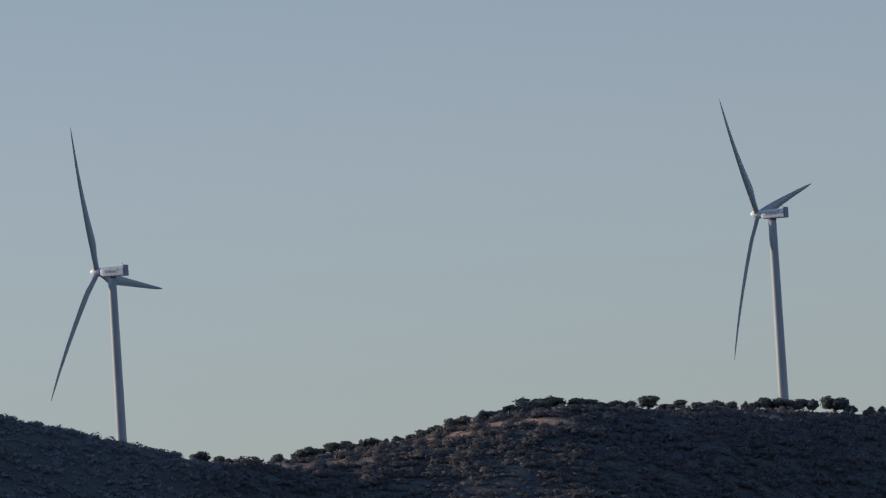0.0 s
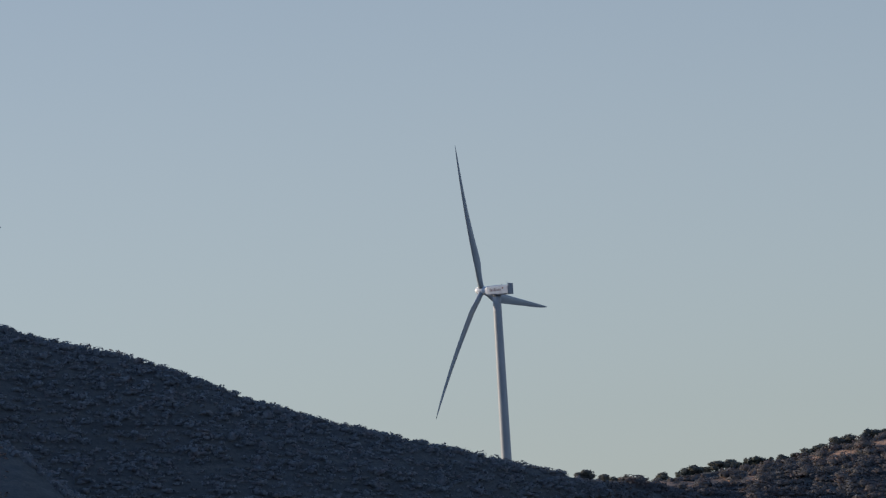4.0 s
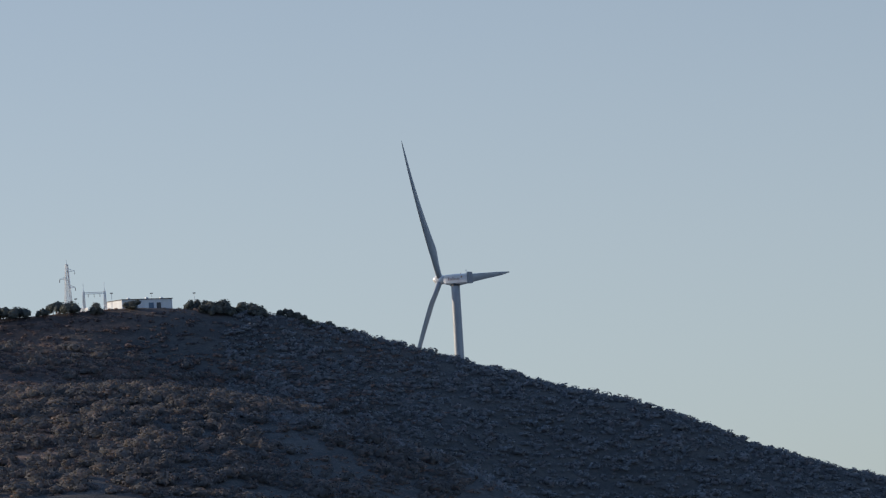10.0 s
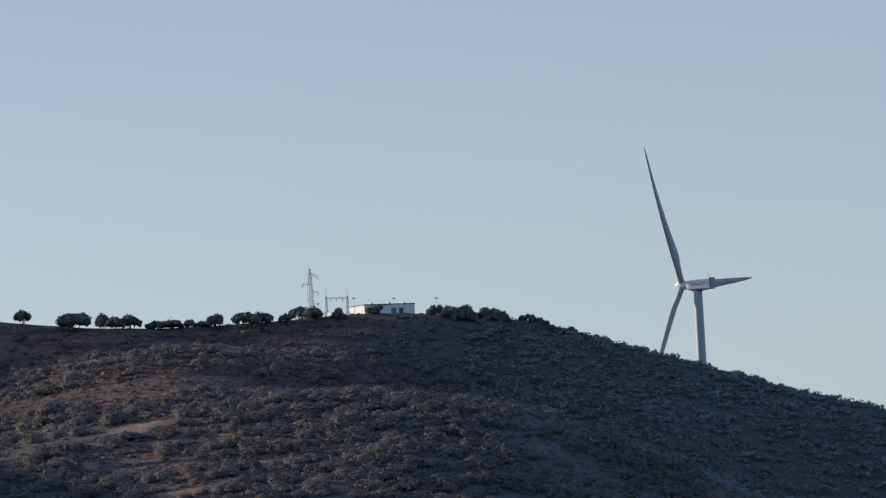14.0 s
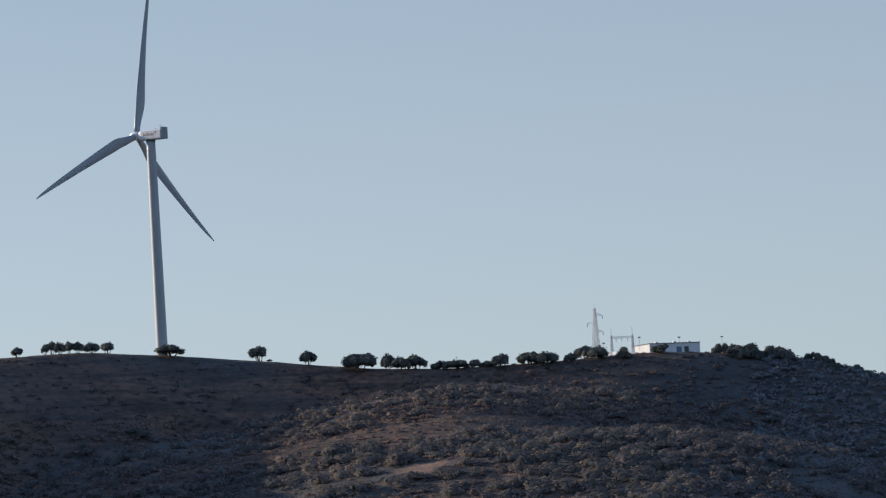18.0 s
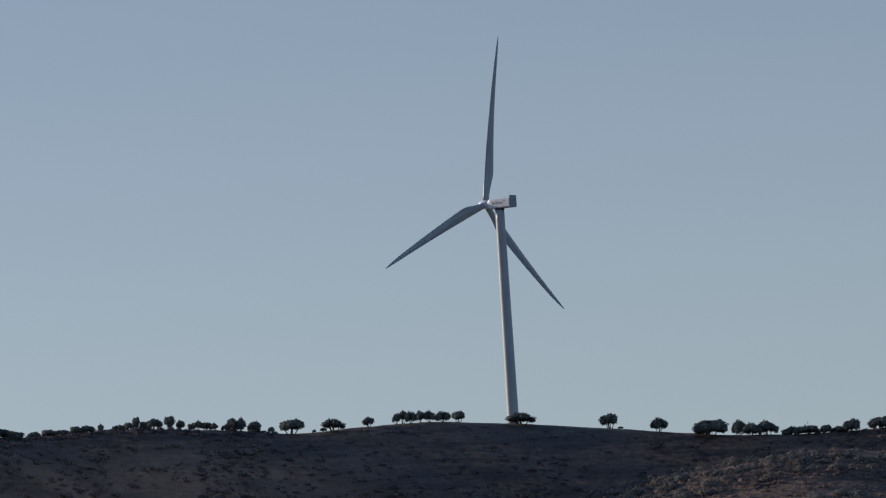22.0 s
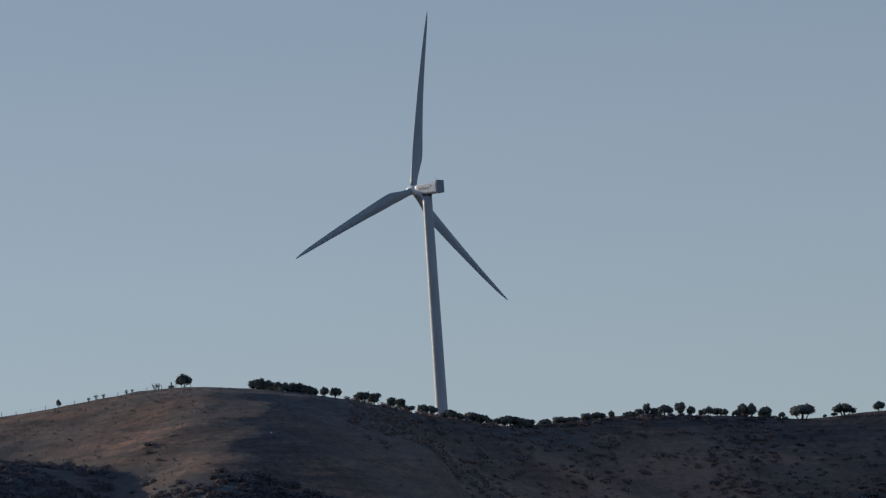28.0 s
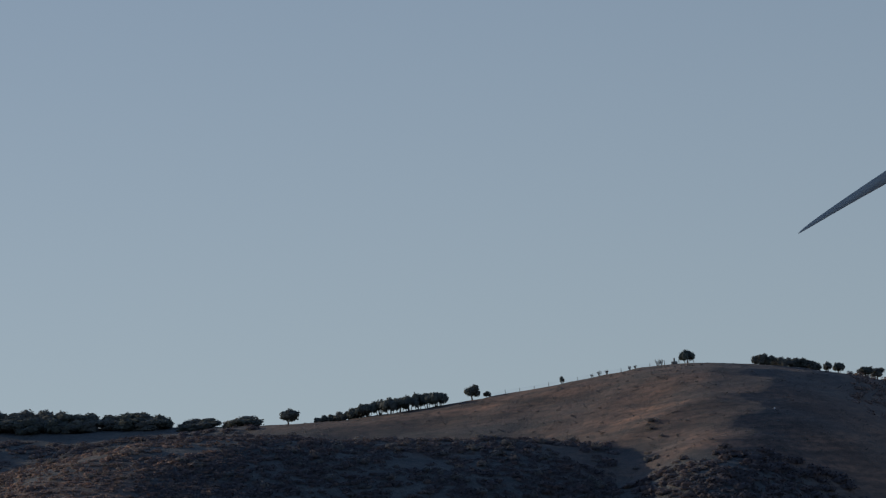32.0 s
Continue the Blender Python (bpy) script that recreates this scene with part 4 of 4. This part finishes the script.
# ---- scrub on the slopes ----
def shrub_templates(rng, count, sprays, squat):
    """Shrubs about one metre in radius: a small hidden core in a cloud of leafy sprays, gathered in a few rounded boughs."""
    out = []
    for k in range(count):
        bm = bmesh.new()
        bmesh.ops.create_icosphere(bm, subdivisions=1, radius=1)
        co = np.array([v.co[:] for v in bm.verts])
        fa = [[v.index for v in f.verts] for f in bm.faces]
        bm.free()
        co *= (0.42 + 0.12 * rng.rand(len(co)))[:, None]
        bough = rng.normal(size=(6, 3))
        bough[:, 2] = np.abs(bough[:, 2]) * 0.8
        bough /= np.linalg.norm(bough, axis=1)[:, None]
        pts, base = [co], len(co)
        for q in range(sprays):
            v = rng.normal(size=3)
            v[2] = abs(v[2]) * 0.9 - 0.3
            v /= np.linalg.norm(v)
            c = v * (0.52 + 0.30 * np.clip((bough @ v).max(), 0, 1)**2 + 0.24 * rng.rand())
            t1 = np.cross(v, rng.normal(size=3)) + v * rng.normal() * 0.4
            t2 = np.cross(v, t1) + v * rng.normal() * 0.3
            sz = (0.9 + 1.3 * rng.rand()) / math.sqrt(sprays)
            t1 *= sz / np.linalg.norm(t1)
            t2 *= sz / np.linalg.norm(t2)
            pts.append(np.array([c + t1, c - 0.5 * t1 + t2, c - 0.5 * t1 - t2]))
            fa.append([base, base + 1, base + 2])
            base += 3
        co = np.vstack(pts)
        co[:, :2] *= rng.uniform(0.85, 1.35, 2)
        co[:, 2] = co[:, 2] * squat * rng.uniform(0.85, 1.2) + 0.5 * squat
        soft = co - np.array([0, 0, -0.6])
        soft /= np.linalg.norm(soft, axis=1)[:, None]
        out.append((co, np.array(fa), soft))
    return out


# Lowest rise in view, by bearing; shrubs below it are left out.
VIEW_FLOOR = ((-11.5, -5, -3.5, -0.5, 3, 6, 8, 11, 16), (2.8, 2.36, 2.4, 1.52, 1.28, 0.82, 0.54, 0.34, 0.08))


def scatter(name, seed, count, lo, hi, front, back, size, keep, mat, label, line=CREST, fine=False, squat=0.62, sunk=0.0):
    """Joined shrubs between the bearings lo and hi, from front metres before the crest line to back metres behind it."""
    rng = np.random.RandomState(seed)
    az = rng.uniform(lo, hi, count)
    dc = smooth_line(line, az)[0]
    d = dc - front + (front + back) * rng.rand(count)
    x, y = d * np.sin(np.radians(az)), d * np.cos(np.radians(az))
    dens = fractal(x, y, 45, 3) + 0.6 * fractal(x + 900, y, 9, 2) + 0.25 * rng.rand(count)
    ok = (dens > np.quantile(dens, 1 - keep)) & (clearing(x, y) < 0.3)
    x, y, az, d = x[ok], y[ok], az[ok], d[ok]
    z = height(x, y)
    ok = np.degrees(np.arctan2(z + 3 - EYE, d)) > np.interp(az, VIEW_FLOOR[0], VIEW_FLOOR[1])
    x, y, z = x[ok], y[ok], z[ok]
    s = size[0] + (size[1] - size[0]) * rng.rand(len(x))**2.6
    ang = rng.rand(len(x)) * 6.283
    tpl = shrub_templates(rng, 14, 84 if fine else 36 if size[1] > 1.6 else 18, squat)
    which = rng.randint(0, len(tpl), len(x))
    vs, fs, ns, off = [], [], [], 0
    for k, (co, fa, soft) in enumerate(tpl):
        i = np.where(which == k)[0]
        if not len(i):
            continue
        ca, sa = np.cos(ang[i])[:, None], np.sin(ang[i])[:, None]
        wide = (s[i] * (0.9 + 0.5 * rng.rand(len(i))))[:, None]
        px = (co[None, :, 0] * ca - co[None, :, 1] * sa) * wide + x[i][:, None]
        py = (co[None, :, 0] * sa + co[None, :, 1] * ca) * wide + y[i][:, None]
        pz = co[None, :, 2] * s[i][:, None] + (z[i] - 0.15 - sunk * s[i])[:, None]
        vs.append(np.stack([px, py, pz], -1).reshape(-1, 3))
        nx = soft[None, :, 0] * ca - soft[None, :, 1] * sa
        ny = soft[None, :, 0] * sa + soft[None, :, 1] * ca
        ns.append(np.stack([nx, ny, np.broadcast_to(soft[None, :, 2], nx.shape)], -1).reshape(-1, 3))
        fs.append((fa[None] + (np.arange(len(i)) * len(co))[:, None, None] + off).reshape(-1, 3))
        off += len(i) * len(co)
    v, f = np.vstack(vs), np.vstack(fs)
    me = bpy.data.meshes.new(name)
    me.vertices.add(len(v))
    me.vertices.foreach_set("co", v.ravel())
    me.loops.add(f.size)
    me.loops.foreach_set("vertex_index", f.ravel())
    me.polygons.add(len(f))
    me.polygons.foreach_set("loop_start", np.arange(len(f)) * 3)
    me.update(calc_edges=True)
    me.shade_smooth()
    me.normals_split_custom_set_from_vertices(np.vstack(ns))
    me.materials.append(mat)
    return tagged(new(name, me), label, "shrubs", kind="stuff")


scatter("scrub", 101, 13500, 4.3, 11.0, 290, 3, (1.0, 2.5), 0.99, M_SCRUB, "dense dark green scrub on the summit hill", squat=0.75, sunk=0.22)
scatter("scrub", 102, 10500, 10.7, 16.6, 300, -14, (1.0, 2.7), 0.98, M_SHADEOAK, "scrub covering the east hill, toned dark as in shade", squat=0.75, sunk=0.22)
scatter("oak_scrub", 112, 1900, 10.9, 16.5, 260, -14, (1.5, 3.4), 0.8, M_SHADEOAK, "round oaks scattered over the east hill, toned dark as in shade", CREST, True, 0.85)
scatter("scrub", 103, 3600, -2.5, 4.6, 150, -10, (0.4, 1.5), 0.85, M_SHADESCRUB, "scattered low scrub below the ridge", squat=0.7, sunk=0.3)
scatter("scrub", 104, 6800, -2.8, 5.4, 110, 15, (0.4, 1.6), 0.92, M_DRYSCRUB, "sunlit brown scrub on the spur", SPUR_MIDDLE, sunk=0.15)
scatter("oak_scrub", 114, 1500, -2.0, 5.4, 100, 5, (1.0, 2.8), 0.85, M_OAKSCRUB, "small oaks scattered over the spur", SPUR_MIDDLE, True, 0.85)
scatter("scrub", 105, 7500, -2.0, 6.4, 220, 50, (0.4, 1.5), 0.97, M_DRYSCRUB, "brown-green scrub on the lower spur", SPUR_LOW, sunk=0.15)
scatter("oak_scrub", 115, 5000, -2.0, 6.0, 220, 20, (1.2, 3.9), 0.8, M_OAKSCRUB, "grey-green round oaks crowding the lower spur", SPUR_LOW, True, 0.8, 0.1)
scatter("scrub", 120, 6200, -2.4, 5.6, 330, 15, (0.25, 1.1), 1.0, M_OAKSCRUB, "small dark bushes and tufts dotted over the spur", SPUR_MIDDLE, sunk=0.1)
scatter("scrub", 121, 420, -4.0, -1.9, 14, 2, (0.5, 1.5), 0.8, M_SHADESCRUB, "dark undergrowth along the saddle crest")
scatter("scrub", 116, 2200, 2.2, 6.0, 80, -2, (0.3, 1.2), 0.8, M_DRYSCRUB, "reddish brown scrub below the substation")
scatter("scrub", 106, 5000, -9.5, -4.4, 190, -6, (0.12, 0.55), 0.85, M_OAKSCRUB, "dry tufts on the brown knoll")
# dense shrubs stand in for the shade over the west spur
scatter("scrub", 107, 5400, -10.6, -7.0, 150, -2, (0.7, 2.0), 0.85, M_SHADESCRUB, "scrub on the west spur, toned dark as in shade", SPUR_WEST, squat=0.7, sunk=0.3)
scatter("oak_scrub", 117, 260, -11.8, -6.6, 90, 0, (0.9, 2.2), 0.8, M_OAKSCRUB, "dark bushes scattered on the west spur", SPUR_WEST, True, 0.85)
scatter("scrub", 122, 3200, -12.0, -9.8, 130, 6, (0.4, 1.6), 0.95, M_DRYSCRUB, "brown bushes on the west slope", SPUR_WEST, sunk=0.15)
scatter("scrub", 123, 1500, -12.0, -9.7, -10, 190, (0.8, 2.4), 0.85, M_SHADESCRUB, "dark undergrowth below the west ridge trees", SPUR_WEST, sunk=0.15)
scatter("scrub", 109, 2400, -7.6, -4.6, 150, -78, (0.5, 2.4), 0.75, M_SHADESCRUB, "dark bushes at the foot of the knoll", SPUR_WEST, squat=0.7, sunk=0.15)
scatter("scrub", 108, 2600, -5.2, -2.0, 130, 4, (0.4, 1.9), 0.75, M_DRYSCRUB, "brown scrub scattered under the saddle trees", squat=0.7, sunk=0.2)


# ---- small things on the knoll's crest ----
def bare_shrub(bearing, wide, tall, seed):
    rng = random.Random(seed)
    root = thing("bare_shrub", Matrix.Translation(on_ground(bearing, crest_distance(bearing))), "leafless grey-brown shrub with fine upright twigs", "shrub", "bare shrubs on the knoll")
    for k in range(9):
        bm = bmesh.new()
        x, y = rng.uniform(-0.5, 0.5) * wide, rng.uniform(-0.5, 0.5) * wide
        top = Vector((x, y, tall * rng.uniform(0.6, 1.0)))
        foot = Vector((x * 0.3, y * 0.3, -0.2))
        rod(bm, foot, top, 0.07, 5, 0.03)
        for q in range(4):
            a = foot.lerp(top, rng.uniform(0.4, 0.9))
            rod(bm, a, a + Vector((rng.uniform(-0.6, 0.6), rng.uniform(-0.6, 0.6), rng.uniform(0.2, 0.7))), 0.04, 4, 0.02)
        part("twigs", bm, M_BARK, root)


for k, (bb, ww, tt) in enumerate([(-6.63, 2.2, 2.4), (-6.60, 1.8, 2.2), (-6.84, 1.4, 1.6), (-7.07, 2.4, 1.9), (-7.02, 1.4, 1.5), (-7.13, 1.4, 1.2), (-6.80, 1.0, 1.4)]):
    bare_shrub(bb, ww, tt, 70 + k)

cairn = thing("boundary_marker", Matrix.Translation(on_ground(-6.505, crest_distance(-6.505))), "small stone pillar marker on a plinth", "marker")
bm = bmesh.new()
box(bm, (2.0, 1.6, 1.0), Matrix.Translation((0, 0, 0.3)), 0.15)
part("plinth", bm, M_STONE, cairn)
bm = bmesh.new()
bmesh.ops.create_cone(bm, cap_ends=True, segments=10, radius1=0.34, radius2=0.22, depth=1.3, matrix=Matrix.Translation((0, 0, 1.4)))
part("pillar", bm, M_STONE, cairn)

fence = thing("fence", Matrix(), "thin wire fence on wooden posts along the crest", "fence")
line = [on_ground(-7.9 + 0.11 * k, crest_distance(-7.9 + 0.11 * k) - 1) for k in range(15)]
for k, p in enumerate(line):
    bm = bmesh.new()
    rod(bm, p - Vector((0, 0, 0.4)), p + Vector((0.05 * math.sin(k * 2.3), 0, 1.3 + 0.25 * math.sin(k * 1.7))), 0.09, 6, 0.08)
    part("post", bm, M_BARK, fence)
for h in (0.5, 1.0):
    bm = bmesh.new()
    for p, q in zip(line, line[1:]):
        rod(bm, p + Vector((0, 0, h)), q + Vector((0, 0, h)), 0.015, 3)
    part("wire", bm, M_STEEL, fence)

bm = bmesh.new()
bmesh.ops.create_icosphere(bm, subdivisions=2, radius=0.32)
for v in bm.verts:
    v.co *= 0.8 + 0.3 * random.random()
stone = part("white_stone", bm, M_PLASTER)
stone.matrix_basis = Matrix.Translation(on_ground(-5.78, 2532, 0.2))
tagged(stone, "pale whitewashed stone on the dry slope", "stone")
